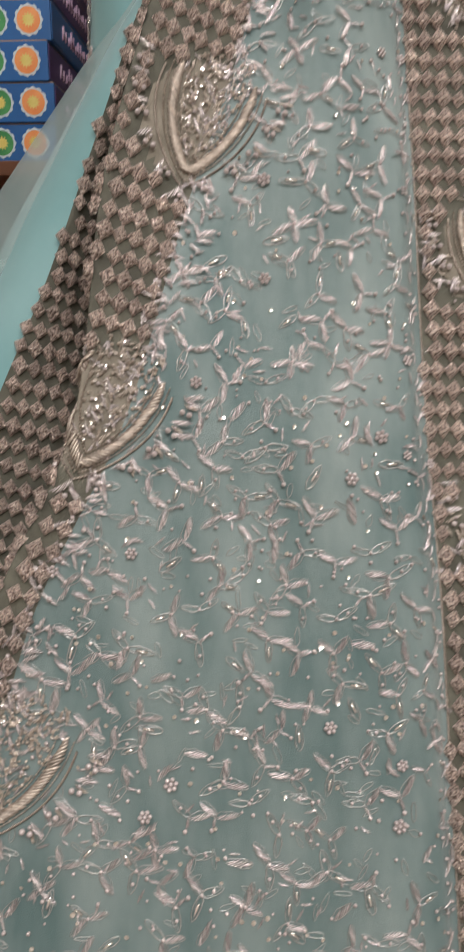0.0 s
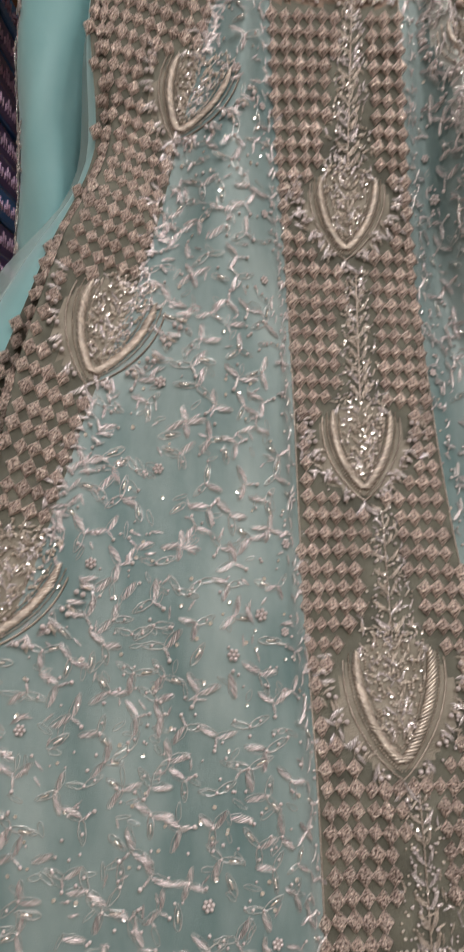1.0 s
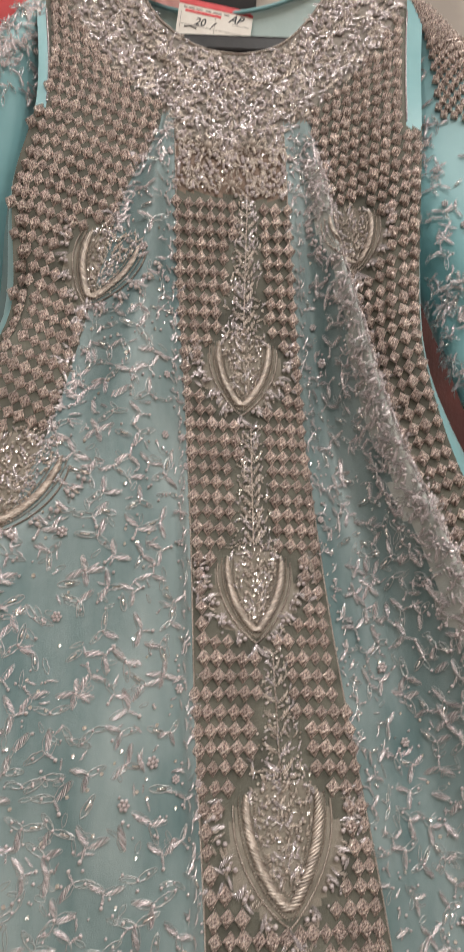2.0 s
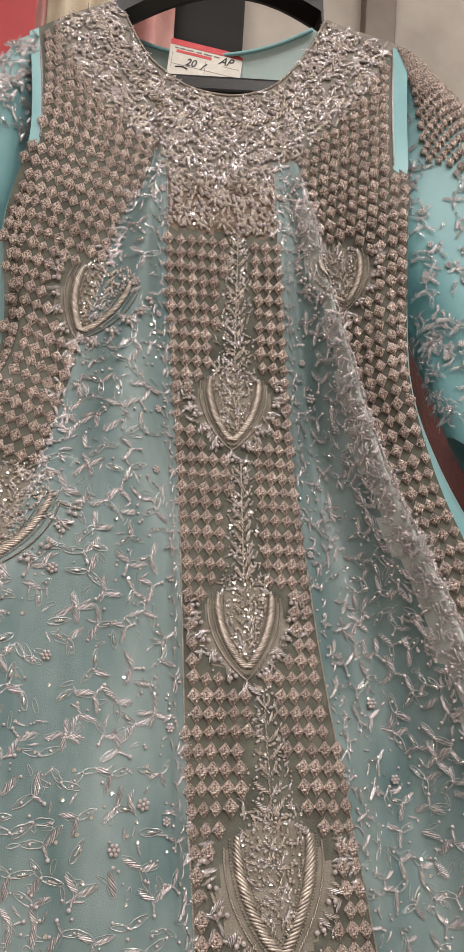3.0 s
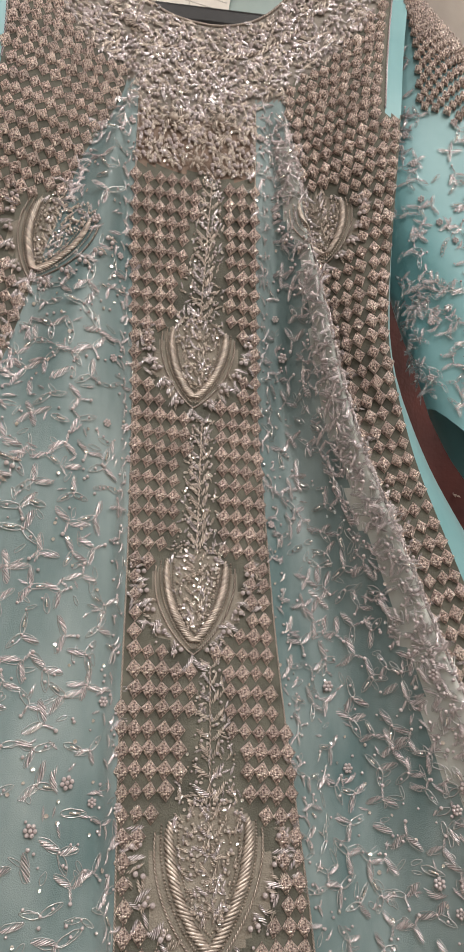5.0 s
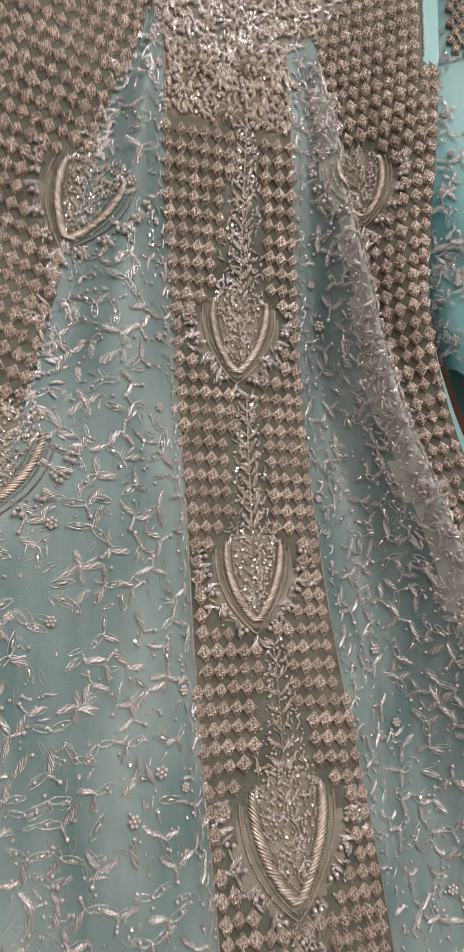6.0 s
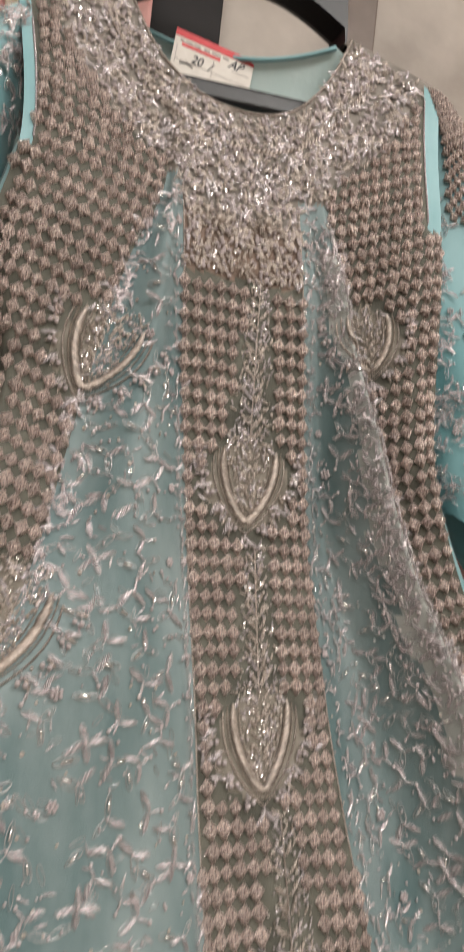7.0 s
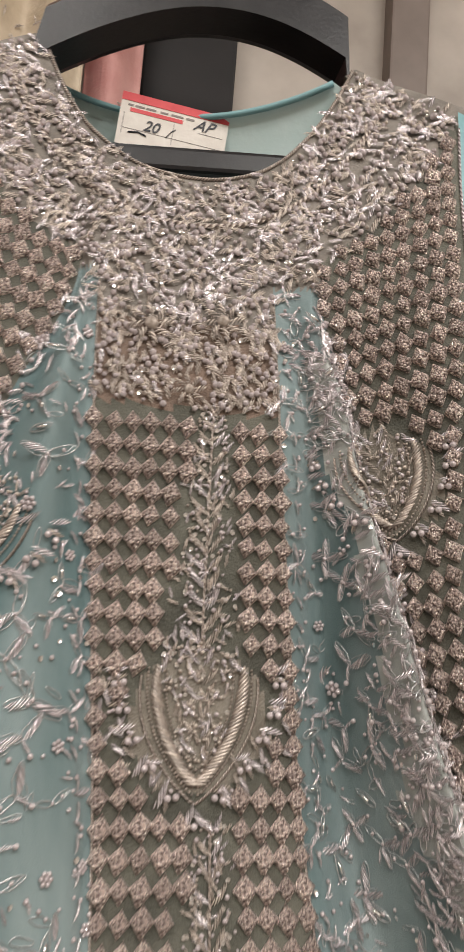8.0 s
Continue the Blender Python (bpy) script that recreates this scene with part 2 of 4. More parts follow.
# each fold line, seam or ridge: its x and how far it stands behind the middle, from hem to shoulder
LINES = {
    "seam_l": ([-0.46, -0.40, -0.34, -0.285, -0.24, -0.205, -0.170, -0.178, -0.164, -0.182], [0, 0, 0, 0, 0, 0, 0.01, 0.01, 0.0, -0.01]),
    "tuck_l": ([-0.36, -0.32, -0.275, -0.222, -0.212, -0.192, -0.162, -0.165, -0.145, -0.150], [0.03, 0.03, 0.03, 0.035, 0.03, 0.005, 0, 0.005, 0, -0.01]),
    "fold_l": ([-0.35, -0.31, -0.265, -0.215, -0.205, -0.182, -0.153, -0.150, -0.130, -0.140], [-0.05, -0.05, -0.055, -0.06, -0.06, -0.045, -0.005, 0, 0, -0.01]),
    "edge_l": ([-0.30, -0.28, -0.240, -0.185, -0.155, -0.122, -0.102, -0.080, -0.052, -0.070], [-0.05, -0.05, -0.05, -0.05, -0.037, -0.02, -0.005, 0, 0.005, 0]),
    "ridge_l": ([-0.11, -0.10, -0.09, -0.09, -0.085, -0.072, -0.060, -0.055, -0.046, -0.055], [-0.03, -0.03, -0.03, -0.04, -0.035, -0.03, -0.02, -0.012, 0, 0]),
    "lip_l": ([0.015, 0.006, -0.004, -0.014, -0.020, -0.027, -0.035, -0.043, -0.043, -0.047], [-0.02, -0.02, -0.02, -0.022, -0.022, -0.013, -0.006, -0.003, 0, 0]),
    "band_l": ([0.030, 0.020, 0.009, -0.001, -0.008, -0.016, -0.026, -0.035, -0.040, -0.043], [-0.008, -0.008, -0.008, -0.008, -0.006, -0.003, 0, 0, 0, 0]),
    "middle": ([0.110, 0.094, 0.075, 0.059, 0.047, 0.036, 0.025, 0.015, 0.010, 0.006], [0, 0, 0, 0, 0, 0, 0, 0, 0, 0]),
    "band_r": ([0.190, 0.168, 0.141, 0.119, 0.102, 0.087, 0.076, 0.065, 0.060, 0.056], [0.015, 0.015, 0.012, 0.002, 0.005, 0.004, 0.002, -0.004, -0.006, -0.01]),
    "valley_r": ([0.270, 0.242, 0.202, 0.172, 0.142, 0.115, 0.096, 0.081, 0.068, 0.066], [0.028, 0.028, 0.026, 0.025, 0.024, 0.021, 0.012, 0.001, -0.008, -0.012]),
    "ridge_r": ([0.38, 0.34, 0.290, 0.250, 0.200, 0.155, 0.126, 0.101, 0.080, 0.080], [-0.046, -0.046, -0.047, -0.048, -0.047, -0.042, -0.030, -0.016, -0.012, -0.016]),
    "tuck_r": ([0.39, 0.35, 0.302, 0.262, 0.211, 0.165, 0.134, 0.108, 0.088, 0.092], [-0.02, -0.02, -0.022, -0.025, -0.026, -0.022, -0.010, -0.004, -0.008, -0.018]),
    "seam_r": ([0.47, 0.41, 0.350, 0.300, 0.248, 0.203, 0.180, 0.178, 0.182, 0.193], [-0.02, -0.02, -0.025, -0.03, -0.034, -0.035, -0.034, -0.034, -0.036, -0.042]),
}
for new_line, seam, inward, before in (("strip_l", "seam_l", 0.009, "tuck_l"), ("strip_r", "seam_r", -0.015, "seam_r")):
    made = ([x + inward for x in LINES[seam][0]], [y + 0.001 for y in LINES[seam][1]])
    made[0][:6] = [x + inward * 0.2 for x in LINES[seam][0][:6]]
    items = list(LINES.items())
    at = [k for k, _ in items].index(before)
    LINES = dict(items[:at] + [(new_line, made)] + items[at:])
LINES["tuck_l"][0][6:] = [x + 0.004 for x in LINES["tuck_l"][0][6:]]
NAMES = list(LINES)
NECK_X, NECK_HALF, NECK_Z = 0.009, 0.105, 1.525


def soft_line(xs, ys, x):
    """Smooth interpolation without overshoot."""
    xs, ys, x = np.asarray(xs, float), np.asarray(ys, float), np.clip(np.asarray(x, float), xs[0], xs[-1])
    h, d = np.diff(xs), np.diff(ys) / np.diff(xs)
    m = np.zeros(len(xs))
    for i in range(1, len(xs) - 1):
        if d[i - 1] * d[i] > 0:
            m[i] = 2 * d[i - 1] * d[i] / (d[i - 1] + d[i])
    m[0], m[-1] = d[0], d[-1]
    i = np.clip(np.searchsorted(xs, x) - 1, 0, len(h) - 1)
    t = (x - xs[i]) / h[i]
    return (ys[i] * (1 + 2 * t) * (1 - t) ** 2 + m[i] * h[i] * t * (1 - t) ** 2
            + ys[i + 1] * t * t * (3 - 2 * t) + m[i + 1] * h[i] * t * t * (t - 1))


def base_y(z):
    return soft_line(BASE_Z, BASE_Y, z)


FINE_Z = np.arange(0.38, 1.70, 0.004)
FINE_X = {k: soft_line(HEIGHTS, v[0], FINE_Z).tolist() for k, v in LINES.items()}


def line_x(name, z):
    f = min(max((z - 0.38) / 0.004, 0), len(FINE_Z) - 2.0)
    i = int(f)
    a = FINE_X[name]
    return a[i] + (a[i + 1] - a[i]) * (f - i)


def section(z, steps=14):
    """x and y of the cut through the front at the height z, from seam to seam."""
    kx = [float(soft_line(HEIGHTS, LINES[k][0], z)) for k in NAMES]
    ky = [float(soft_line(HEIGHTS, LINES[k][1], z)) for k in NAMES]
    s = np.linspace(0, len(NAMES) - 1, (len(NAMES) - 1) * steps + 1)
    idx = np.arange(len(NAMES))
    return soft_line(idx, kx, s), soft_line(idx, ky, s) + float(base_y(z))


CUT_Z = np.arange(0.40, 1.6601, 0.004)
CUTS = [section(z) for z in CUT_Z]


def ripple(x, z):
    return noise.noise(Vector((x * 22, z * 9, 3.1))) * 0.0045 + noise.noise(Vector((x * 60, z * 30, 7.7))) * 0.0005


def front_y(x, z):
    f = (min(max(z, 0.4), 1.6599) - 0.4) / 0.004
    i = min(int(f), len(CUT_Z) - 2)
    f -= i
    return float(np.interp(x, *CUTS[i]) * (1 - f) + np.interp(x, *CUTS[i + 1]) * f) + ripple(x, z)


def on_front(x, z, lift=0.0):
    """Place and normal (towards the viewer) on the front."""
    e = 0.003
    y = front_y(x, z)
    dx = (front_y(x + e, z) - front_y(x - e, z)) / (2 * e)
    dz = (front_y(x, z + e) - front_y(x, z - e)) / (2 * e)
    dx = max(-2.5, min(2.5, dx))
    n = Vector((dx, -1, dz)).normalized()
    return Vector((x, y, z)) + n * lift, n


def stand(x, z, turn=0.0, lift=0.0, size=1.0):
    """A pose on the front: local x to the right and z off the cloth; turn in degrees within the cloth."""
    p, n = on_front(x, z, lift)
    right = Vector((1, 0, 0))
    right = (right - n * right.dot(n)).normalized()
    up = n.cross(right)
    m = Matrix((right, up, n)).transposed().to_4x4()
    return Matrix.Translation(p) @ m @ pose(0, 0, 0, 0, 0, turn) @ Matrix.Scale(size, 4)


def top_z(x):
    t = abs(x - NECK_X) / NECK_HALF
    if t <= 1:
        return NECK_Z + 0.105 * t ** 2.6
    if x < NECK_X:
        return 1.630 + (x + 0.096) * 0.85
    return 1.630 - (x - 0.114) * 0.62


NECKLINE = [(NECK_X + NECK_HALF * t, NECK_Z + 0.105 * abs(t) ** 2.6) for t in np.linspace(-1, 1, 61)]
NECK_POINTS = np.array(NECKLINE)


def neck_gap(x, z):
    return float(np.min(np.hypot(NECK_POINTS[:, 0] - x, NECK_POINTS[:, 1] - z)))


def region(x, z):
    """Which worked panel of the front a place belongs to."""
    gap = neck_gap(x, z)
    el, bl, br = float(line_x("edge_l", z)), float(line_x("band_l", z)), float(line_x("band_r", z))
    rr, sl, sr = float(line_x("tuck_r", z)), float(line_x("seam_l", z)), float(line_x("seam_r", z))
    if x < sl - 0.0005 or x > sr + 0.0005:
        return "none"
    if z > 1.44:
        if x < line_x("strip_l", z):
            return "strip_l"
        if x > line_x("strip_r", z):
            return "strip_r"
    reach = 0.070 if abs(x - NECK_X) < 0.06 else 0.074
    if gap < reach or (z > 1.42 and bl < x < br) or (z > 1.448 and el < x < rr):
        return "yoke"
    if bl <= x <= br:
        return "rosette" if z > 1.368 else "band"
    if x < el:
        return "lattice_l"
    if x > rr:
        return "lattice_r"
    return "teal_l" if x < bl else "teal_r"


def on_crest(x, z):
    """The edge of the fold, where the net's paler colour includes the light it catches."""
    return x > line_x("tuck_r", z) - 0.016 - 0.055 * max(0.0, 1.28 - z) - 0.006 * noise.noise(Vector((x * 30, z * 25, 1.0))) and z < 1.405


# paisley tips: x, z of the tip, size, tilt, whether in the band
MOTIFS = [(0.032, 1.178, 1.00, 1, "band"), (0.046, 0.993, 1.02, 2, "band"), (0.068, 0.815, 1.22, 3, "band"), (0.088, 0.625, 1.25, 3, "band"),
          (-0.104, 1.262, 1.00, -20, "lattice_l"), (-0.156, 1.070, 1.12, -18, "lattice_l"), (-0.212, 0.898, 1.08, -25, "lattice_l"), (-0.262, 0.700, 1.1, -25, "lattice_l"),
          (0.129, 1.312, 0.82, 13, "lattice_r")]


def motif_local(m, x, z):
    """x, z within a motif: across, and up from the tip, in units of its own size."""
    a = math.radians(m[3])
    dx, dz = x - m[0], z - m[1]
    return (dx * math.cos(a) + dz * math.sin(a)) / m[2], (-dx * math.sin(a) + dz * math.cos(a)) / m[2]


def stem_top(m):
    """How far up the stem over a paisley of the band reaches: to the next motif."""
    above = min([q[1] for q in MOTIFS if q[4] == "band" and q[1] > m[1] + 0.01], default=1.386)
    return (above - 0.016 - m[1]) / m[2]


def stem_half(m, w):
    """Half the width of the worked stem: broad over the paisley, narrow under the next."""
    return 0.020 - 0.0135 * max(0.0, min(1.0, (w - 0.06) / (stem_top(m) - 0.06)))


def motif_place(m, u, w):
    a = math.radians(m[3])
    u, w = u * m[2], w * m[2]
    return m[0] + u * math.cos(a) - w * math.sin(a), m[1] + u * math.sin(a) + w * math.cos(a)


def in_motif(x, z, margin=0.0, stems=True):
    for m in MOTIFS:
        u, w = motif_local(m, x, z)
        if (u / ((0.041 if m[4] == "band" else 0.038) + margin)) ** 2 + ((w - 0.029) / (0.040 + margin)) ** 2 < 1:
            return True
        if stems and m[4] == "band" and abs(u) < stem_half(m, w) + margin and 0.02 < w < stem_top(m):
            return True
    return False


# ---- dress cloth, panel by panel ----
dress = tagged(new("embroidered_dress"), "mint teal net dress with silver embroidery hanging on a black hanger", "dress")
ROWS_UP = 250
cols = len(CUTS[0][0])
grid = np.zeros((ROWS_UP, cols, 3))
for j in range(cols):
    z = 1.6
    for _ in range(8):
        i = min(int((min(z, 1.6599) - 0.4) / 0.004), len(CUT_Z) - 1)
        z = 0.5 * z + 0.5 * top_z(CUTS[i][0][j])
    for i in range(ROWS_UP):
        zz = 0.42 + (z - 0.42) * i / (ROWS_UP - 1)
        f = min((zz - 0.4) / 0.004, len(CUT_Z) - 1.001)
        a = int(f)
        f -= a
        x = CUTS[a][0][j] * (1 - f) + CUTS[a + 1][0][j] * f
        y = CUTS[a][1][j] * (1 - f) + CUTS[a + 1][1][j] * f
        grid[i, j] = (x, y + ripple(x, zz), zz)
PANELS = {"strip_l": ("armhole_strip", SATIN, ""), "strip_r": ("armhole_strip", SATIN, ""), "yoke": ("yoke", YOKE, "yoke densely worked with beads"),
          "rosette": ("rosette_panel", TAN, ""), "band": ("centre_band", NET, "centre band of tan lattice work"),
          "lattice_l": ("side_lattice", NET, "side panel of tan lattice work"), "lattice_r": ("side_lattice", NET, "side panel of tan lattice work"),
          "teal_l": ("sprigged_panel", TEAL, "teal net panel with silver sprigs"), "teal_r": ("sprigged_panel", TEAL, "teal net panel with silver sprigs"), "crest": ("fold_edge", CREST, "pale grey net along the fold, its light painted in")}
for k in range(len(MOTIFS)):
    PANELS["ground%d" % k] = ("paisley_ground", GROUND, "")
members = {k: [] for k in PANELS}
for i in range(ROWS_UP - 1):
    for j in range(cols - 1):
        c = (grid[i, j] + grid[i + 1, j + 1]) / 2
        key = region(c[0], c[2])
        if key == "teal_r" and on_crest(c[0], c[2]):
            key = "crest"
        if key == "none":
            key = "lattice_l" if c[0] < 0 else "lattice_r"
        if key[:3] in ("ban", "lat") and in_motif(c[0], c[2], -0.006, False):
            near = min(range(len(MOTIFS)), key=lambda k: math.hypot(MOTIFS[k][0] - c[0], MOTIFS[k][1] + 0.028 - c[2]))
            key = "ground%d" % near
        members[key].append((i * cols + j, i * cols + j + 1, (i + 1) * cols + j + 1, (i + 1) * cols + j))
flat = grid.reshape(-1, 3)
panel = {}
for key, faces in members.items():
    if not faces:
        continue
    used = sorted({i for f in faces for i in f})
    where = {v: k for k, v in enumerate(used)}
    name, mat, label = PANELS[key]
    panel[key] = part(name, mesh_from(name, flat[used], [tuple(where[i] for i in f) for f in faces], [mat]), dress, label)


def sheet(name, rows, mat, parent, label="", thick=0.0):
    """A cloth sheet through rows of points."""
    n, c = len(rows), len(rows[0])
    ob = part(name, mesh_from(name, [p for r in rows for p in r], grid_faces(n, c), [mat]), parent, label)
    if thick:
        mod = ob.modifiers.new("thickness", "SOLIDIFY")
        mod.thickness, mod.offset = thick, 0
    return ob


# plain side panels, flaring back from the seams
for side, sgn in (("seam_l", -1), ("seam_r", 1)):
    rows = []
    for z in np.linspace(0.42, 1.44, 60):
        x, off = float(line_x(side, z)), float(soft_line(HEIGHTS, LINES[side][1], z))
        y = float(base_y(z)) + off
        flare = np.interp(z, [0.42, 1.05, 1.21, 1.44], [0.11, 0.054, 0.017, 0.004]) * (1 if sgn < 0 else 0.95)
        row = []
        for u in np.linspace(0, 1, 14):
            wave = 0.022 * math.sin(u * 9 + z * 4) * max(0.0, 1.35 - z) * u
            row.append((x + sgn * (flare * math.sin(u * 2.4) * 1.15), y + 0.002 + 0.11 * u ** 1.3 + wave, z))
        rows.append(row)
    sheet("side_panel", rows, SATIN, dress, "plain teal satin side panel")
    if sgn < 0:
        veil = [[(p[0] - (r[9][0] - r[0][0]) * -0.55 * min(1, k / 6), p[1] + 0.012, p[2]) for k, p in enumerate(r)] for r in rows]
        sheet("side_veil", veil, VEIL, dress, "sheer pale net veil at the side")
# back of the dress with its lining
rows = []
for u in np.linspace(-1, 1, 49):
    x = 0.003 + 0.172 * u
    if abs(x - NECK_X) < 0.1:
        zt = 1.610 + 0.020 * abs((x - NECK_X) / 0.1) ** 2.2
    else:
        zt = top_z(x)
    rows.append([(x * (1 + 0.9 * max(0, 1.35 - z)), 0.072 - 0.03 * u * u - 0.05 * u + 0.02 * math.sin(z * 6) - (0.015 if z > 1.6 else 0), z) for z in np.linspace(0.42, zt, 40)])
sheet("back_panel", rows, INNER, dress, "pale lining inside the back")
facing = [(r[-1][0], r[-1][1] - 0.002, r[-1][2] - 0.003) for r in rows if abs(r[-1][0] - NECK_X) < 0.1]
part("back_neck_binding", mesh_from("back_neck_binding", *tube(facing, 0.0022, 8), [SATIN]), dress, "teal binding of the back neck")
front_top = [tuple(grid[-1, j]) for j in range(cols)]
for side in (-1, 1):
    pts = [p for p in front_top if (p[0] < NECK_X - 0.1 if side < 0 else p[0] > NECK_X + 0.1)]
    rows = []
    for p in pts:
        u = (p[0] - 0.003) / 0.172
        back = (p[0], 0.072 - 0.03 * u * u - 0.05 * u - 0.005, p[2])
        rows.append([(p[0], p[1] + (back[1] - p[1]) * k, p[2] + 0.010 * math.sin(math.pi * k)) for k in np.linspace(0, 1, 9)])
    sheet("shoulder", rows, YOKE, dress)


# sleeves: soft tubes hanging from the armholes
def sleeve(ring_rows, name="sleeve"):
    V, n = [], 28
    for (cx, cy, cz, wx, wy, tilt) in ring_rows:
        for k in range(n):
            a = 2 * math.pi * k / n
            wob = 1 + 0.05 * math.sin(3 * a + cz * 25) + 0.03 * math.sin(5 * a - cz * 40)
            dx = wx * math.cos(a) * wob
            V.append((cx + dx, cy + wy * math.sin(a) * wob, cz + dx * tilt))
    return V, grid_faces(len(ring_rows), n, True)


def sleeve_rows(keys, steps=9):
    t = np.arange(len(keys))
    ts = np.linspace(0, len(keys) - 1, (len(keys) - 1) * steps + 1)
    cols_ = [soft_line(t, [k[c] for k in keys], ts) for c in range(6)]
    return list(zip(*cols_))


RIGHT_SLEEVE = sleeve_rows([(0.205, 0.0, 1.575, 0.030, 0.035, -0.8), (0.235, -0.005, 1.52, 0.055, 0.045, -0.5), (0.256, -0.01, 1.42, 0.068, 0.045, -0.3),
                            (0.272, -0.012, 1.32, 0.076, 0.042, -0.6), (0.300, -0.015, 1.225, 0.080, 0.040, -0.9), (0.338, -0.02, 1.13, 0.080, 0.040, -0.9)])
LEFT_SLEEVE = sleeve_rows([(-0.180, 0.02, 1.548, 0.022, 0.035, 0.8), (-0.200, 0.03, 1.49, 0.042, 0.045, 0.5), (-0.214, 0.045, 1.38, 0.040, 0.05, 0.2),
                           (-0.225, 0.06, 1.25, 0.034, 0.05, 0.1), (-0.226, 0.07, 1.13, 0.034, 0.05, 0.0)])
sleeve_right = part("sleeve", mesh_from("sleeve", *sleeve(RIGHT_SLEEVE), [SATIN]), dress, "teal sleeve with beaded leaves and lattice")
sleeve_left = part("sleeve", mesh_from("sleeve", *sleeve(LEFT_SLEEVE), [SATIN]), dress, "teal sleeve with a beaded edge")

# ---- embroidery pieces ----
def petal(length, width, height, turns=6, bend=0.0):
    """A padded leaf along +x, made of slanting strands of coiled metal wire."""
    n = 6 if length > 0.0125 else 5 if length > 0.008 else 4
    t = np.linspace(0.15, 0.85, n)[:, None]
    s = np.array([-1.0, -0.4, 0.4, 1.0])[None, :]
    t = t + np.array([STRAY.uniform(-0.02, 0.02) for _ in range(n)])[:, None]
    w = 0.5 * width * np.sin(np.pi * t) ** 0.95 * np.array([STRAY.uniform(0.82, 1.12) for _ in range(n)])[:, None]
    lean = 0.26 * (0.35 + 0.65 * w / (0.5 * width))
    tt = t + lean * s
    X = length * tt
    Y = s * w + bend * length * (tt * tt - tt)
    Z = height * (0.25 + 0.75 * np.sqrt(1 - 0.95 * s * s)) * np.sin(np.pi * t) ** 0.4
    dx, dy = lean * length, w
    d = np.hypot(dx, dy)
    ax, ay = -dy / d, dx / d
    r = 0.44 * 0.7 * length / (n - 1) * (dy / d) * np.array([0.35, 1.0, 1.0, 0.35])[None, :]
    ring = np.stack([np.stack([X + r * ax, Y + r * ay, Z], -1), np.stack([X, Y, Z + r], -1),
                     np.stack([X - r * ax, Y - r * ay, Z], -1), np.stack([X, Y, Z - r], -1)], 2)
    V = ring.reshape(-1, 3)
    V = np.column_stack([V, np.full(len(V), 0.25)])
    F = [tuple(i + 16 * k for i in f) for k in range(n) for f in STRAND_FACES]
    return V, F


STRAY = random.Random(29)
STRAND_FACES = grid_faces(4, 4, True) + [(0, 1, 2, 3), (15, 14, 13, 12)]


def loop(length, width, r, n=15):
    """A leaf drawn by a single thread."""
    pts = []
    for i in range(n):
        a = 2 * math.pi * i / (n - 1)
        t = 0.5 - 0.5 * math.cos(a)
        stray = 1 + STRAY.uniform(-0.16, 0.16)
        pts.append((length * t, 0.5 * width * math.sin(a) * (1 - 0.35 * t) * stray, r * STRAY.uniform(0.6, 2.2)))
    P = np.array(pts)
    V = []
    T = np.gradient(P, axis=0)
    for p, t in zip(P, T):
        t = t / (np.linalg.norm(t) + 1e-9)
        a = np.array((-t[1], t[0], 0))
        for k in range(4):
            w = 2 * math.pi * k / 4
            V.append(p + r * (math.cos(w) * a + math.sin(w) * np.array((0, 0, 1))))
    return V, grid_faces(n, 4, True)


def bead(r, x=0.0, y=0.0, rings=4, segs=8, squash=1.0):
    V = []
    for i in range(rings + 1):
        a = math.pi * 0.62 * i / rings
        for k in range(segs):
            w = 2 * math.pi * k / segs
            V.append((x + r * math.sin(a + 0.05) * math.cos(w), y + r * math.sin(a + 0.05) * math.sin(w), r * squash * (0.75 + math.cos(a))))
    F = grid_faces(rings + 1, segs, True)
    F.append(tuple(range(segs)))
    return V, F


def disc(r, x=0.0, y=0.0, tip=0.3):
    V = [(x, y, 0.0006)]
    for k in range(7):
        w = 2 * math.pi * k / 7
        V.append((x + r * math.cos(w), y + r * math.sin(w), 0.0006 + tip * r * (1 + math.cos(w + 1.1))))
    return V, [(0, 1 + k, 1 + (k + 1) % 7) for k in range(7)]


def moved(VF, turn=0.0, x=0.0, y=0.0, z=0.0):
    c, s = math.cos(math.radians(turn)), math.sin(math.radians(turn))
    return [(x + c * v[0] - s * v[1], y + s * v[0] + c * v[1], v[2] + z, *v[3:]) for v in VF[0]], VF[1]


def kit_of(*items):
    """(shape, slot) pairs to a kit: slots 0 silver, 1 pearl, 2 sequin, 3 thread."""
    return [(np.array(VF[0], float), VF[1], slot) for VF, slot in items]


MM = 0.001
THREADS = [SILVER, PEARL, SEQUIN, LOOP, GOLD]


def leaf(length, width, turn, x=0.0, y=0.0, bend=0.0):
    """A stitched leaf inside its drawn outline."""
    return [(moved(petal(length * 0.97, width * 0.95, 0.26 * width, 6, bend), turn, x, y), 0), (moved(loop(length, width * 1.15, 0.25 * MM), turn, x, y), 3)]


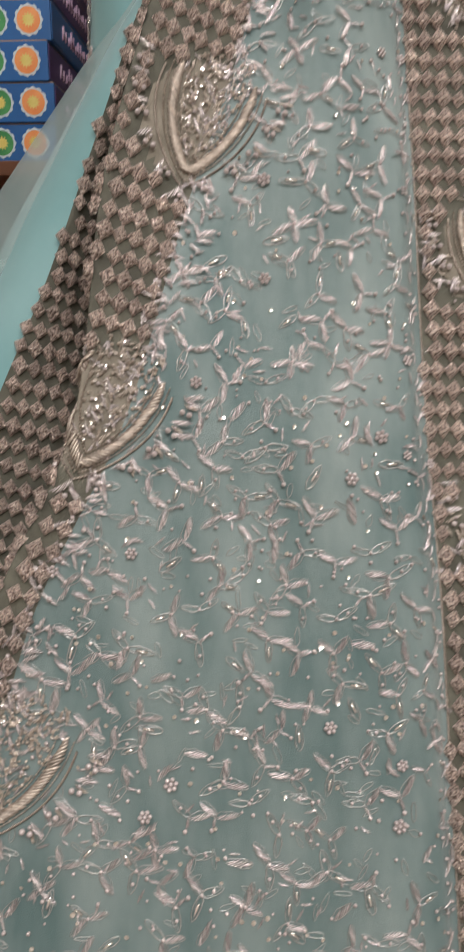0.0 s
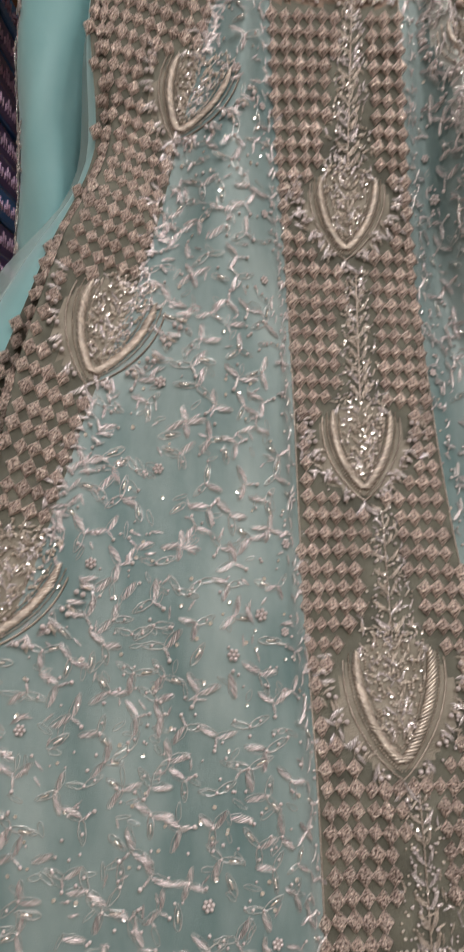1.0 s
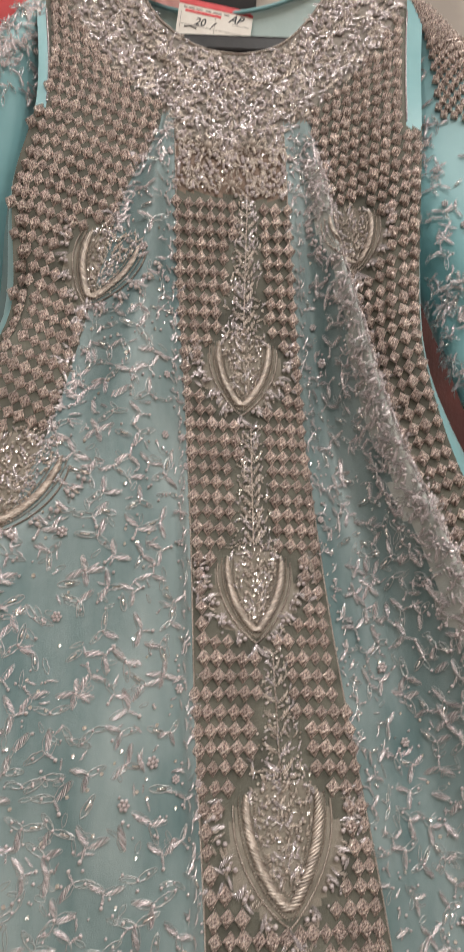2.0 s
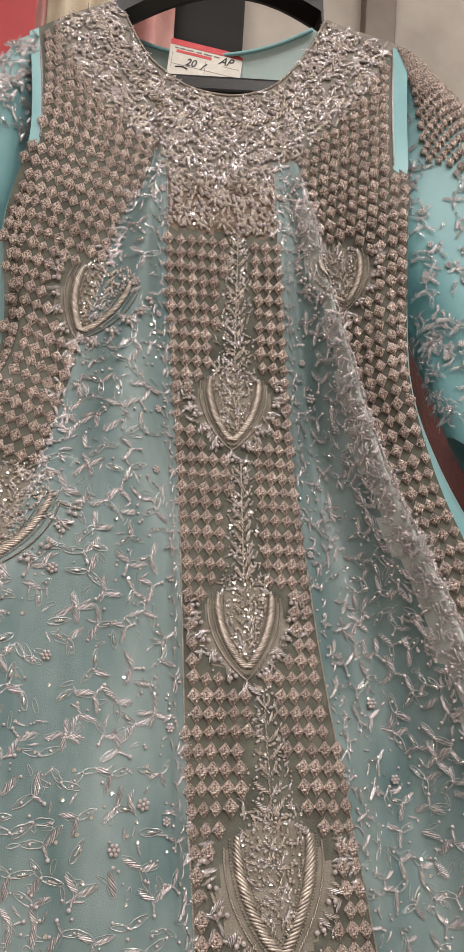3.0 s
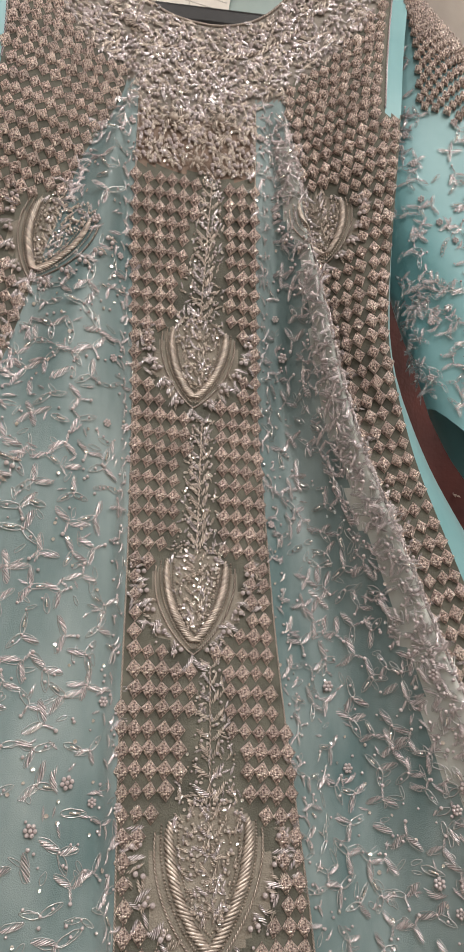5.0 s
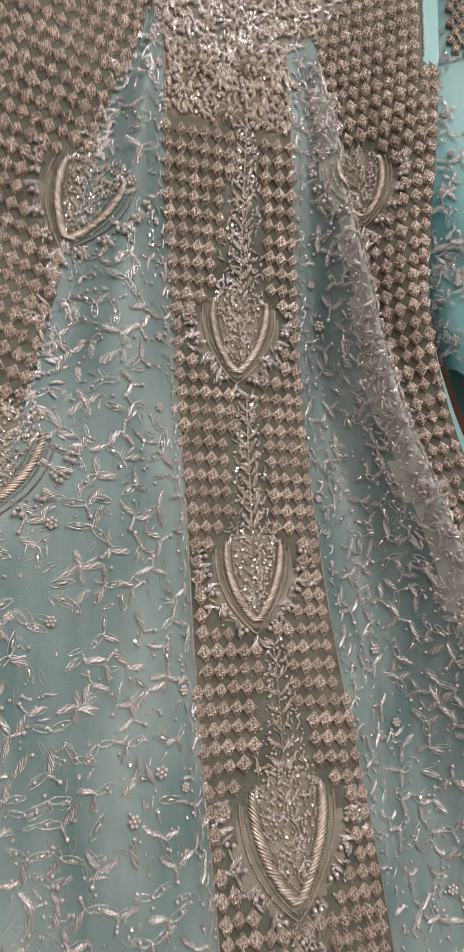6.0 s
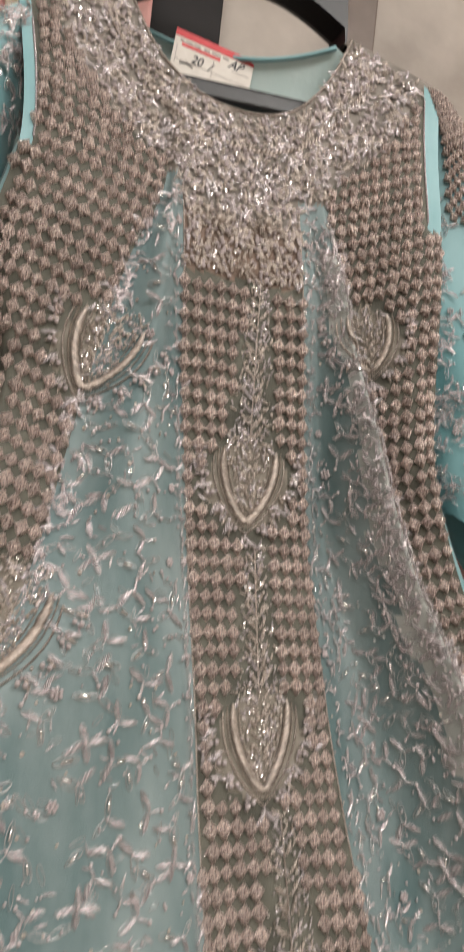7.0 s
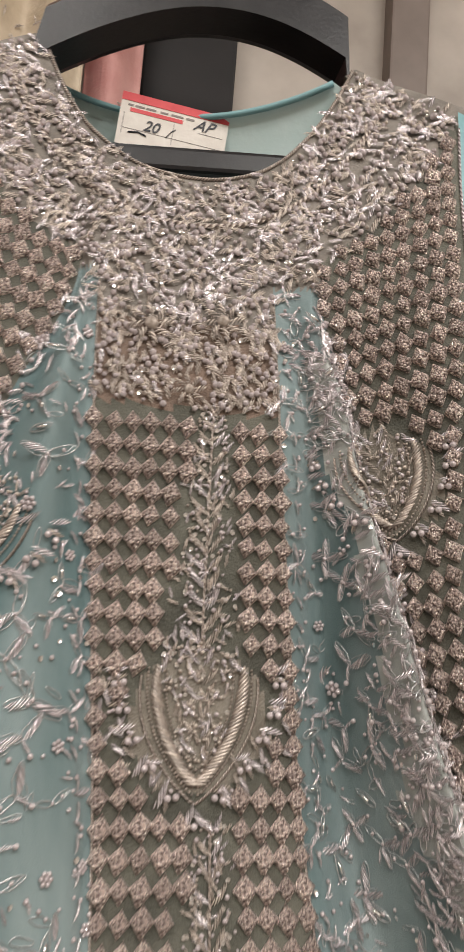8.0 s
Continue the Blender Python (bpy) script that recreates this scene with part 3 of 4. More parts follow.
def drawn_leaf(length, width, turn, fill):
    """A leaf outlined twice in fine thread, with a bead or a short tube inside."""
    c, q = math.cos(math.radians(turn)), math.sin(math.radians(turn))
    items = [(moved(loop(length, width, 0.30 * MM, 19), turn), 3), (moved(loop(length * 0.9, width * 0.74, 0.25 * MM, 19), turn + 4), 3)]
    if fill == "bead":
        items.append((bead(1.25 * MM, c * length * 0.55, q * length * 0.55), 1))
    elif fill == "tube":
        items.append((moved(tube([(length * 0.32, 0, 1.0 * MM), (length * 0.75, 0, 1.0 * MM)], 0.95 * MM, 6), turn), 2))
    return items


def sprig_kits():
    rnd = random.Random(5)
    kits = []
    for v in range(5):      # three leaves from one point, one or two of them drawn
        items = []
        for k, a0 in enumerate((18, 155, 265)):
            a = a0 + rnd.uniform(-24, 24)
            L = rnd.uniform(13.5, 17.5) * MM
            if k == v % 3 or (v > 2 and k == (v + 1) % 3):
                items += drawn_leaf(L, rnd.uniform(5.4, 6.6) * MM, a, rnd.choice(("bead", "tube", "bead")))
            else:
                items += leaf(L, rnd.uniform(5.0, 6.0) * MM, a, bend=rnd.uniform(-0.25, 0.25))
        items.append((bead(1.2 * MM), 1))
        kits.append(kit_of(*items))
    for v in range(2):      # round flower of pearls, bare or under an arched leaf
        items = [(bead(1.7 * MM), 1)]
        for k in range(6):
            a = 2 * math.pi * k / 6
            items.append((bead(1.65 * MM, 3.25 * MM * math.cos(a), 3.25 * MM * math.sin(a)), 1))
        if v:
            items += [(moved(petal(17 * MM, 6.0 * MM, 1.8 * MM, 7, -0.75), 12, -8 * MM, 5 * MM), 0)]
        kits.append(kit_of(*items))
    for v in range(3):      # two leaves in a bow, with a drop
        a = rnd.uniform(12, 40)
        kits.append(kit_of(*leaf(16 * MM, 5.6 * MM, a, bend=0.2),
                           *(leaf(15 * MM, 5.4 * MM, 180 - a, bend=-0.2) if v < 2 else drawn_leaf(16 * MM, 6 * MM, 180 - a, "bead")),
                           (moved(petal(9 * MM, 3.2 * MM, 1.6 * MM, 5), -90), 0), (bead(1.6 * MM, 0, -10 * MM), 1)))
    # four leaves in a cross
    kits.append(kit_of(*[q for k in range(4) for q in leaf((16 if k % 2 == 0 else 12.5) * MM, 5.2 * MM, 6 + 90 * k + 9 * (k % 3))], (bead(1.3 * MM), 1)))
    # lone leaf with a bead, lone drawn leaf, and a drawn pair
    kits.append(kit_of(*leaf(17 * MM, 6.2 * MM, 8, -8 * MM), (bead(1.4 * MM, 10 * MM, 1 * MM), 1)))
    kits.append(kit_of(*drawn_leaf(17 * MM, 6.2 * MM, 4, "tube")))
    kits.append(kit_of(*drawn_leaf(16 * MM, 6.0 * MM, 15, "bead"), *drawn_leaf(14 * MM, 5.6 * MM, 160, ""), (bead(1.3 * MM), 1)))
    return kits


KITS = sprig_kits()
KIT_SHARES = [4, 4, 4, 4, 4, 2, 2, 4, 4, 4, 3, 4, 4, 4]


def kit_mesh(name, kit):
    h = Heap()
    h.add_kit(kit)
    return h.mesh(name, THREADS)


SPRIG_MESHES = [kit_mesh("sprig", k) for k in KITS]
# sprigs over the teal panels
rnd = random.Random(11)
spots = []
for _ in range(12000):
    px, pz = rnd.uniform(-0.32, 0.34), rnd.uniform(0.44, 1.47)
    if pz > top_z(px) - 0.01 or any(abs(pz - q[1]) < 0.0146 and math.hypot((px - q[0]) * q[3], pz - q[1]) < 0.0146 for q in spots):
        continue
    r = region(px, pz)
    if r in ("teal_l", "teal_r") and not in_motif(px, pz, -0.004):
        slope = (front_y(px + 0.003, pz) - front_y(px - 0.003, pz)) / 0.006
        spots.append((px, pz, r, math.sqrt(1 + min(5.0, slope * slope))))
# the sprigs stand closer in the fold beside the band
for i in range(150):
    px, pz = rnd.uniform(0.03, 0.16), rnd.uniform(1.0, 1.42)
    if region(px, pz) == "teal_r" and not in_motif(px, pz, -0.004) and all(math.hypot(px - q[0], pz - q[1]) > 0.0105 for q in spots):
        spots.append((px, pz, "teal_r", 1.0))
spots.sort(key=lambda s: abs(s[1] - 1.08) + 0.4 * abs(s[0] + 0.03))
loose = {"teal_l": Heap(), "teal_r": Heap()}
for i, (x, z, r, _) in enumerate(spots):
    k = rnd.choices(range(len(KITS)), KIT_SHARES)[0]
    edge = min(abs(x - float(line_x("band_l", z))), abs(x - float(line_x("band_r", z))))
    turn = rnd.gauss(0, 28) + rnd.choice((0, 0, 180, 90))
    m = stand(x, z, turn, 0.0013 if r == "teal_r" else 0.0004, rnd.uniform(0.76, 0.98) * (0.78 if edge < 0.02 else 1))
    if i < 300:
        ob = new("sprig", SPRIG_MESHES[k])
        ob.parent, ob.matrix_basis = panel[r], m
    else:
        loose[r].add_kit(KITS[k], m)
# loose beads and sequins between the sprigs
for i in range(5200):
    z = rnd.uniform(0.44, 1.46)
    x = rnd.uniform(-0.30, 0.33)
    if z > top_z(x) - 0.01:
        continue
    r = region(x, z)
    if r in loose:
        what = rnd.random()
        if what < 0.34:
            VF, slot = bead(rnd.uniform(0.8, 1.3) * MM), 1
        elif what < 0.60:
            VF, slot = loop(rnd.uniform(7, 12) * MM, rnd.uniform(2.4, 4.2) * MM, 0.24 * MM), 3
        elif what < 0.78:
            VF, slot = disc(rnd.uniform(1.0, 1.6) * MM), 2
        else:
            VF, slot = petal(rnd.uniform(5, 9) * MM, 2.2 * MM, 1.2 * MM, 4), 0
        loose[r].add(*VF, slot, stand(x, z, rnd.uniform(0, 360), 0.0003))
# a row of small leaves along the band and the side lattice
for name, r, inset in (("band_l", "teal_l", -0.008), ("band_r", "teal_r", 0.008)):
    z = 0.44
    while z < 1.43:
        x = float(line_x(name, z)) + inset
        if region(x, z) == r:
            loose[r].add(*petal(8.5 * MM, 2.6 * MM, 1.5 * MM, 5, 0.3), 0, stand(x, z, rnd.choice((60, 120, 75, 100)) + rnd.uniform(-20, 20), 0.0003))
            loose[r].add(*bead(1.1 * MM), 1, stand(x + rnd.uniform(-0.005, 0.005), z + 0.006, 0, 0.0003))
        z += 0.0125
for r, h in loose.items():
    tagged(part("bead_scatter", h.mesh("bead_scatter", THREADS), panel[r]), kind="stuff")


# lattice of corded diamonds
def knot(a, b, h, n=10):
    """A padded diamond worked over with rows of tiny beads."""
    V = []
    for i in range(n):
        for j in range(n):
            p, q = 2 * i / (n - 1) - 1, 2 * j / (n - 1) - 1
            e = max(abs(p), abs(q))
            rise = h * (1 - e ** 5) ** 0.6 * (0.82 + 0.18 * math.cos(p * 9.4) * math.cos(q * 9.4)) * (1 - 0.15 * e)
            V.append((a * (p - q) / 2, b * (p + q) / 2, rise))
    return V, [f[::-1] for f in grid_faces(n, n)]


PITCH_X, PITCH_Z = 0.0099, 0.0124
KNOT_V, KNOT_F = knot(PITCH_X * 0.575, PITCH_Z * 0.565, 0.0056)
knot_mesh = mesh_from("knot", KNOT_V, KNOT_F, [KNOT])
lattice = {"band": Heap(), "lattice_l": Heap(), "lattice_r": Heap()}
knots = []
for key, slant, start, way in (("band", 0.0, "middle", 1), ("band", 0.0, "middle", -1), ("lattice_l", -0.30, "edge_l", -1), ("lattice_r", 0.36, "seam_r", -1)):
    for i in range(-16, 96):
        z0 = 0.44 + i * PITCH_Z
        x = line_x(start, z0) + (0.0 if way > 0 else -PITCH_X * 0.5 * (key != "band"))
        x0 = x
        if key == "band" and way < 0:
            x -= PITCH_X
        for j in range(52):
            z = z0 + slant * (x - x0)
            if key != "band" and 0.44 < z < 1.62 and j == 0:
                x = line_x(start, z) - PITCH_X * 0.5
            slope = (front_y(x + 0.002, z) - front_y(x - 0.002, z)) / 0.004
            if 0.44 < z < top_z(x) - 0.006 and region(x, z) == key and not in_motif(x, z):
                knots.append((key, x + rnd.uniform(-0.0007, 0.0007), z + rnd.uniform(-0.0007, 0.0007), math.degrees(math.atan(slant)) * 0.9))
            x += way * PITCH_X / math.sqrt(1 + min(4.0, slope * slope) + slant * slant)
knots.sort(key=lambda k: (k[0] != "band", abs(k[2] - 1.15)))
for i, (key, x, z, turn) in enumerate(knots):
    m = stand(x, z, turn + rnd.uniform(-10, 10), 0.0002, rnd.uniform(0.88, 1.12))
    if i < 300:
        ob = new("knot", knot_mesh)
        ob.parent, ob.matrix_basis = panel[key], m
    else:
        lattice[key].add(KNOT_V, KNOT_F, 0, m)
for key, h in lattice.items():
    if h.n:
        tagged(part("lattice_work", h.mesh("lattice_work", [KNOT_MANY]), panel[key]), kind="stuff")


def cord_on(points, r, lift, pitch=0.0035, sides=6, low=1.0, taper=0.0, twist=0.14):
    """A twisted cord laid on the cloth through (x, z) points; low flattens it, taper thins its start."""
    P = np.array(points)
    d = np.concatenate([[0], np.cumsum(np.hypot(*np.diff(P, axis=0).T))])
    n = max(8, int(d[-1] / 0.0007))
    s = np.linspace(0, d[-1], n)
    X, Z = np.interp(s, d, P[:, 0]), np.interp(s, d, P[:, 1])
    C = []
    for x, z in zip(X, Z):
        C.append(on_front(x, z, lift)[0])
    C = np.array([tuple(c) for c in C])
    T = np.gradient(C, axis=0)
    T /= np.linalg.norm(T, axis=1)[:, None] + 1e-12
    V = []
    for c, t, q in zip(C, T, s):
        a = np.cross(t, (0.02, -1, 0.03))
        a /= np.linalg.norm(a) + 1e-12
        b = np.cross(a, t)
        for k in range(sides):
            w = 2 * math.pi * k / sides
            rr = r * (1 + twist * math.sin(w + 2 * math.pi * q / pitch)) * min(1.0, 0.3 + q / taper if taper else 1.0)
            V.append((*(c + rr * (math.cos(w) * a + low * math.sin(w) * b)), q / pitch + 1.5 * abs(2 * k / sides - 1)))
    return V, grid_faces(n, sides, True)


def shield(width, height, n=26):
    """Half-outline of a paisley, from its shoulder down to the tip."""
    return [(width * math.sin(0.5 * math.pi * h ** 0.82) * (1 - 0.10 * h * h), height * h) for h in np.linspace(1, 0, n)]


def braid(h, points, half, thick, gap, lift):
    """A padded braid: slanting strands side by side along (x, z) points, thinning at the start."""
    P = np.array(points)
    d = np.concatenate([[0], np.cumsum(np.hypot(*np.diff(P, axis=0).T))])
    for s in np.arange(0, d[-1] - 0.001, gap):
        x, z = np.interp(s, d, P[:, 0]), np.interp(s, d, P[:, 1])
        x2, z2 = np.interp(s + 0.001, d, P[:, 0]), np.interp(s + 0.001, d, P[:, 1])
        size = min(1.0, 0.45 + s / 0.02) * STRAY.uniform(0.92, 1.06)
        L = half * size
        pts = [(-L, 0, 0), (-0.4 * L, 0, 0.6 * thick), (0.4 * L, 0, 0.6 * thick), (L, 0, 0)]
        side = 1 if points[-1][0] > points[0][0] else -1
        h.add(*tube(pts, [0.4 * thick, thick, thick, 0.4 * thick], 5), 4,
              stand(x, z, math.degrees(math.atan2(z2 - z, x2 - x)) + side * 38 + STRAY.uniform(-5, 5), lift))


def bead_line(h, points, r, gap, lift, slot):
    """A row of tiny beads sewn along (x, z) points."""
    P = np.array(points)
    d = np.concatenate([[0], np.cumsum(np.hypot(*np.diff(P, axis=0).T))])
    for s in np.arange(0, d[-1], gap):
        h.add(*bead(r, rings=2, segs=6), slot, stand(np.interp(s, d, P[:, 0]), np.interp(s, d, P[:, 1]), 0, lift))


for mi, m in enumerate(MOTIFS):
    h = Heap()
    k = m[2]
    for sgn in (-1, 1):
        arm = [motif_place(m, sgn * u, w) for u, w in shield(0.0240, 0.055)]
        h.add(*cord_on(arm, 0.0026 * k, 0.0002, 0.0021 * k, 8, 0.35, 0.018, 0.03), 4)
        braid(h, arm, 0.0047 * k, 0.00092 * k, 0.00215 * k, 0.0015)
        bead_line(h, [motif_place(m, sgn * u, w + 0.0066) for u, w in shield(0.0188, 0.047)], 0.75 * MM, 0.0019, 0.0006, 4)
        bead_line(h, [motif_place(m, sgn * u, w - 0.0052) for u, w in shield(0.0292, 0.060)], 0.75 * MM, 0.0019, 0.0006, 4)
        h.add(*cord_on([motif_place(m, sgn * u, w - 0.0085) for u, w in shield(0.0330, 0.060)], 0.0007, 0.0008, 0.0022), 4)
        # curled upper end
        h.add(*petal(10 * MM, 4 * MM, 2.0 * MM, 5, -0.6 * sgn), 0, stand(*motif_place(m, sgn * 0.0235, 0.053), 90 + m[3] + 40 * sgn, 0.0006))
        # leaves and pearl pairs take turns round the outside
        for j in range(10):
            t = j / 9
            q = 1 - 0.90 * t
            u, w = 0.0385 * math.sin(0.5 * math.pi * q ** 0.82), 0.062 * q - 0.008
            out = math.degrees(math.atan2(-t * 1.1 + 0.25, 1 - 0.75 * t))
            a = (out if sgn > 0 else 180 - out) + m[3]
            x, z = motif_place(m, sgn * (u - 0.002), w - 0.004 * t)
            if j % 2 == 0:
                h.add(*petal(rnd.uniform(11, 13) * MM, 4.6 * MM, 1.5 * MM, 7, rnd.uniform(-0.2, 0.2)), 0, stand(x, z, a + rnd.uniform(-12, 12), 0.002))
                h.add(*petal(rnd.uniform(8, 10) * MM, 3.2 * MM, 1.4 * MM, 7, rnd.uniform(-0.2, 0.2)), 4, stand(x, z - 0.003, a - 18 * sgn, 0.001))
            else:
                for d in (-1, 1):
                    px, pz = motif_place(m, sgn * (u + 0.0025) + 0.0021 * d, w - 0.004 * t + rnd.uniform(-0.001, 0.001))
                    h.add(*bead(1.9 * MM), 1, stand(px, pz, 0, 0.0012))
                px, pz = motif_place(m, sgn * (u + 0.003), w - 0.004 * t + 0.0035)
                h.add(*bead(1.2 * MM), 1, stand(px, pz, 0, 0.0012))
            if m[4] == "band":
                for _ in range(3):
                    x, z = motif_place(m, sgn * (u + rnd.uniform(0.004, 0.012)), w + rnd.uniform(-0.008, 0.006))
                    VF, slot = rnd.choice(((petal(9 * MM, 3.4 * MM, 1.3 * MM, 6), 0), (petal(8 * MM, 3.0 * MM, 1.3 * MM, 6), 4), (bead(1.1 * MM, rings=3, segs=6), 1)))
                    if region(x, z) == "band":
                        h.add(*VF, slot, stand(x, z, rnd.uniform(0, 360), 0.0012))
        # two leaves arched under the tip
        h.add(*petal(15 * MM, 5.0 * MM, 1.8 * MM, 7, 0.5 * sgn), 0, stand(*motif_place(m, 0, -0.009), (-48 if sgn > 0 else -132) + m[3], 0.0015))
    h.add(*bead(1.8 * MM), 1, stand(*motif_place(m, 0, -0.018), 0, 0.001))
    # filling: a fern of leaves with beads and pearls
    for j in range(6):
        w = 0.014 + j * 0.0085
        for sgn in (-1, 1):
            h.add(*petal(11 * MM, 3.4 * MM, 1.4 * MM, 5, 0.2 * sgn), rnd.choice((0, 4)), stand(*motif_place(m, sgn * 0.001, w), 90 + m[3] - sgn * rnd.uniform(28, 50), 0.0006))
            u = 0.012 * math.sqrt(w / 0.06) + rnd.uniform(-0.002, 0.003)
            h.add(*bead(1.3 * MM), 1, stand(*motif_place(m, sgn * u, w + 0.002), 0, 0.0006))
    for _ in range(int(380 * k * k)):
        u, w = rnd.uniform(-0.030, 0.030), rnd.uniform(0.006, 0.068)
        if abs(u) < 0.019 * math.sqrt(max(0.0, min(1, w / 0.05))) or abs(u) > 0.033:
            VF, slot = rnd.choice(((bead(0.9 * MM, rings=3, segs=6), 4), (disc(1.2 * MM), 2), (bead(1.2 * MM, rings=3, segs=6), 4), (petal(6 * MM, 2.2 * MM, 1.0 * MM, 4), 0), (petal(7 * MM, 2.4 * MM, 1.0 * MM, 4), 4)))
            h.add(*VF, slot, stand(*motif_place(m, u, w), 90 + m[3] + rnd.gauss(0, 50), 0.0006))
    if m[4] == "band":
        # stem of leaf pairs climbing from the paisley to the next
        top = stem_top(m)
        w = 0.066
        while w < top:
            x, z = motif_place(m, 0, w)
            half = stem_half(m, w)
            slim = 0.55 + half / 0.034
            spread = rnd.uniform(26, 50)
            for sgn in (-1, 1):
                h.add(*petal(rnd.uniform(12, 16) * MM * slim, 4.4 * MM * slim, 1.5 * MM, 7, 0.25 * sgn), rnd.choice((0, 4, 4)), stand(x, z, 90 + m[3] - sgn * spread, 0.0004))
                h.add(*bead(1.3 * MM), 1, stand(x + sgn * rnd.uniform(0.004, 0.010) * slim, z + rnd.uniform(-0.003, 0.004), 0, 0.001))
            for _ in range(int(9 + half * 700)):
                VF, slot = rnd.choice(((bead(0.9 * MM, rings=3, segs=6), 1), (petal(6 * MM, 2.2 * MM, 1.0 * MM, 4), 0), (petal(7 * MM, 2.4 * MM, 1.0 * MM, 4), 4), (bead(0.9 * MM, rings=3, segs=6), 4), (disc(1.2 * MM), 2)))
                h.add(*VF, slot, stand(x + rnd.uniform(-half, half) * m[2], z + rnd.uniform(-0.005, 0.005), 90 + rnd.gauss(0, 45), 0.0006))
            w += 0.0095
        h.add(*cord_on([motif_place(m, 0, 0.062), motif_place(m, 0, top)], 0.0007, 0.001), 4)
    part("paisley", h.mesh("paisley", THREADS), panel[m[4]], "raised paisley of silver and gold cord")

# cords along the seams of the panels
for name in ("band_l", "band_r"):
    pts = [(float(line_x(name, z)), z) for z in np.linspace(0.44, 1.44, 90)]
    part("edge_cord", mesh_from("edge_cord", *cord_on(pts, 0.0007, 0.0004, 0.002), [GOLD]), panel["band"])
for name, lo, hi, dx in (("edge_l", 0.44, 1.43, -0.001), ("tuck_r", 0.44, 1.42, 0.0), ("ridge_r", 0.44, 1.42, 0.0)):
    h = Heap()
    z = lo
    while z < hi:
        x = float(line_x(name, z)) + dx
        if in_motif(x, z, -0.006):
            z += 0.0075
            continue
        for _ in range(3 if name == "edge_l" else 2):
            h.add(*petal(rnd.uniform(8, 13) * MM, 3.6 * MM, 1.6 * MM, 6, rnd.uniform(-0.3, 0.3)), 0, stand(x + (rnd.uniform(-0.007, 0.015) if dx else rnd.uniform(-0.009, 0.006)), z + rnd.uniform(-0.005, 0.005), rnd.uniform(0, 360), 0.001))
        h.add(*bead(1.5 * MM), 1, stand(x + rnd.uniform(-0.006, 0.008), z, 0, 0.001))
        z += 0.0075 if name != "ridge_r" else 0.0045
    tagged(part("leaf_border", h.mesh("leaf_border", THREADS), panel["lattice_l" if dx else "lattice_r"]), kind="stuff")

# the right fold's crest, thick with pale leaves and beads
h = Heap()
for i in range(2300):
    z = rnd.uniform(0.44, 1.43)
    span = 0.024 + 0.06 * max(0.0, 1.3 - z)
    x = line_x("tuck_r", z) + 0.001 - span * rnd.random() ** 1.8
    if region(x, z) not in ("teal_r", "lattice_r") or (z > 1.24 and rnd.random() < 0.55):
        continue
    what = rnd.random()
    if what < 0.45:
        VF, slot = petal(rnd.uniform(7, 12) * MM, 3.4 * MM, 1.2 * MM, 6, rnd.uniform(-0.3, 0.3)), 0
    elif what < 0.7:
        VF, slot = loop(rnd.uniform(8, 12) * MM, 4.5 * MM, 0.35 * MM), 3
    else:
        VF, slot = bead(rnd.uniform(0.9, 1.6) * MM), 1
    h.add(*VF, slot, stand(x, z, rnd.uniform(0, 360), 0.0006))
tagged(part("crest_beadwork", h.mesh("crest_beadwork", THREADS), panel["teal_r"]), kind="stuff")

ROSETTES = ((-0.009, 1.414, 1.15), (0.031, 1.420, 1.05), (0.014, 1.378, 0.85))
# yoke: crowded leaves, beads and pearls
h = Heap()
for i in range(7800):
    x, z = rnd.uniform(-0.165, 0.168), rnd.uniform(1.36, 1.625)
    if z > top_z(x) - 0.004:
        continue
    r = region(x, z)
    if r not in ("yoke", "rosette") or neck_gap(x, z) < 0.0055:
        continue
    gap = neck_gap(x, z)
    if any(math.hypot(x - q[0], z - q[1]) < 0.0085 for q in ROSETTES):
        continue
    if abs(gap - 0.040) < 0.0022 and z < 1.60:
        continue
    what = rnd.random()
    fade = 1.0 if r == "yoke" else 0.85
    if what < 0.50:
        VF, slot = petal(rnd.uniform(8, 12.4) * MM * fade, rnd.uniform(3.6, 4.8) * MM, 1.3 * MM, 5, rnd.uniform(-0.15, 0.15)), 0
    elif what < 0.88:
        VF, slot = bead(rnd.uniform(1.1, 2.0) * MM), 1
    elif what < 0.93:
        VF, slot = disc(1.5 * MM), 2
    else:
        VF, slot = bead(1.3 * MM), 4
    if slot == 0 and rnd.random() < (0.92 if r == "rosette" else 0.58):
        slot = 4
    turn = rnd.gauss(90, 32) if r == "rosette" else rnd.uniform(0, 360)
    h.add(*VF, slot, stand(x, z, turn, rnd.uniform(0.0003, 0.0016)))
tagged(part("yoke_beadwork", h.mesh("yoke_beadwork", THREADS), panel["yoke"]), kind="stuff")
part("neck_piping", mesh_from("neck_piping", *cord_on([(x, z - 0.001) for x, z in NECKLINE], 0.0012, 0.0008, 0.002), [GOLD]), panel["yoke"], "thin beaded neck piping")
ring = []
for t in np.linspace(-1.12, 1.12, 50):
    x, z = NECK_X + (NECK_HALF + 0.036) * t * 0.92, NECK_Z - 0.040 + 0.122 * abs(t) ** 2.3
    if z < top_z(x) - 0.006:
        ring.append((x, z))
part("yoke_cord", mesh_from("yoke_cord", *cord_on(ring, 0.0017, 0.0012, 0.004), [GOLD]), panel["yoke"])


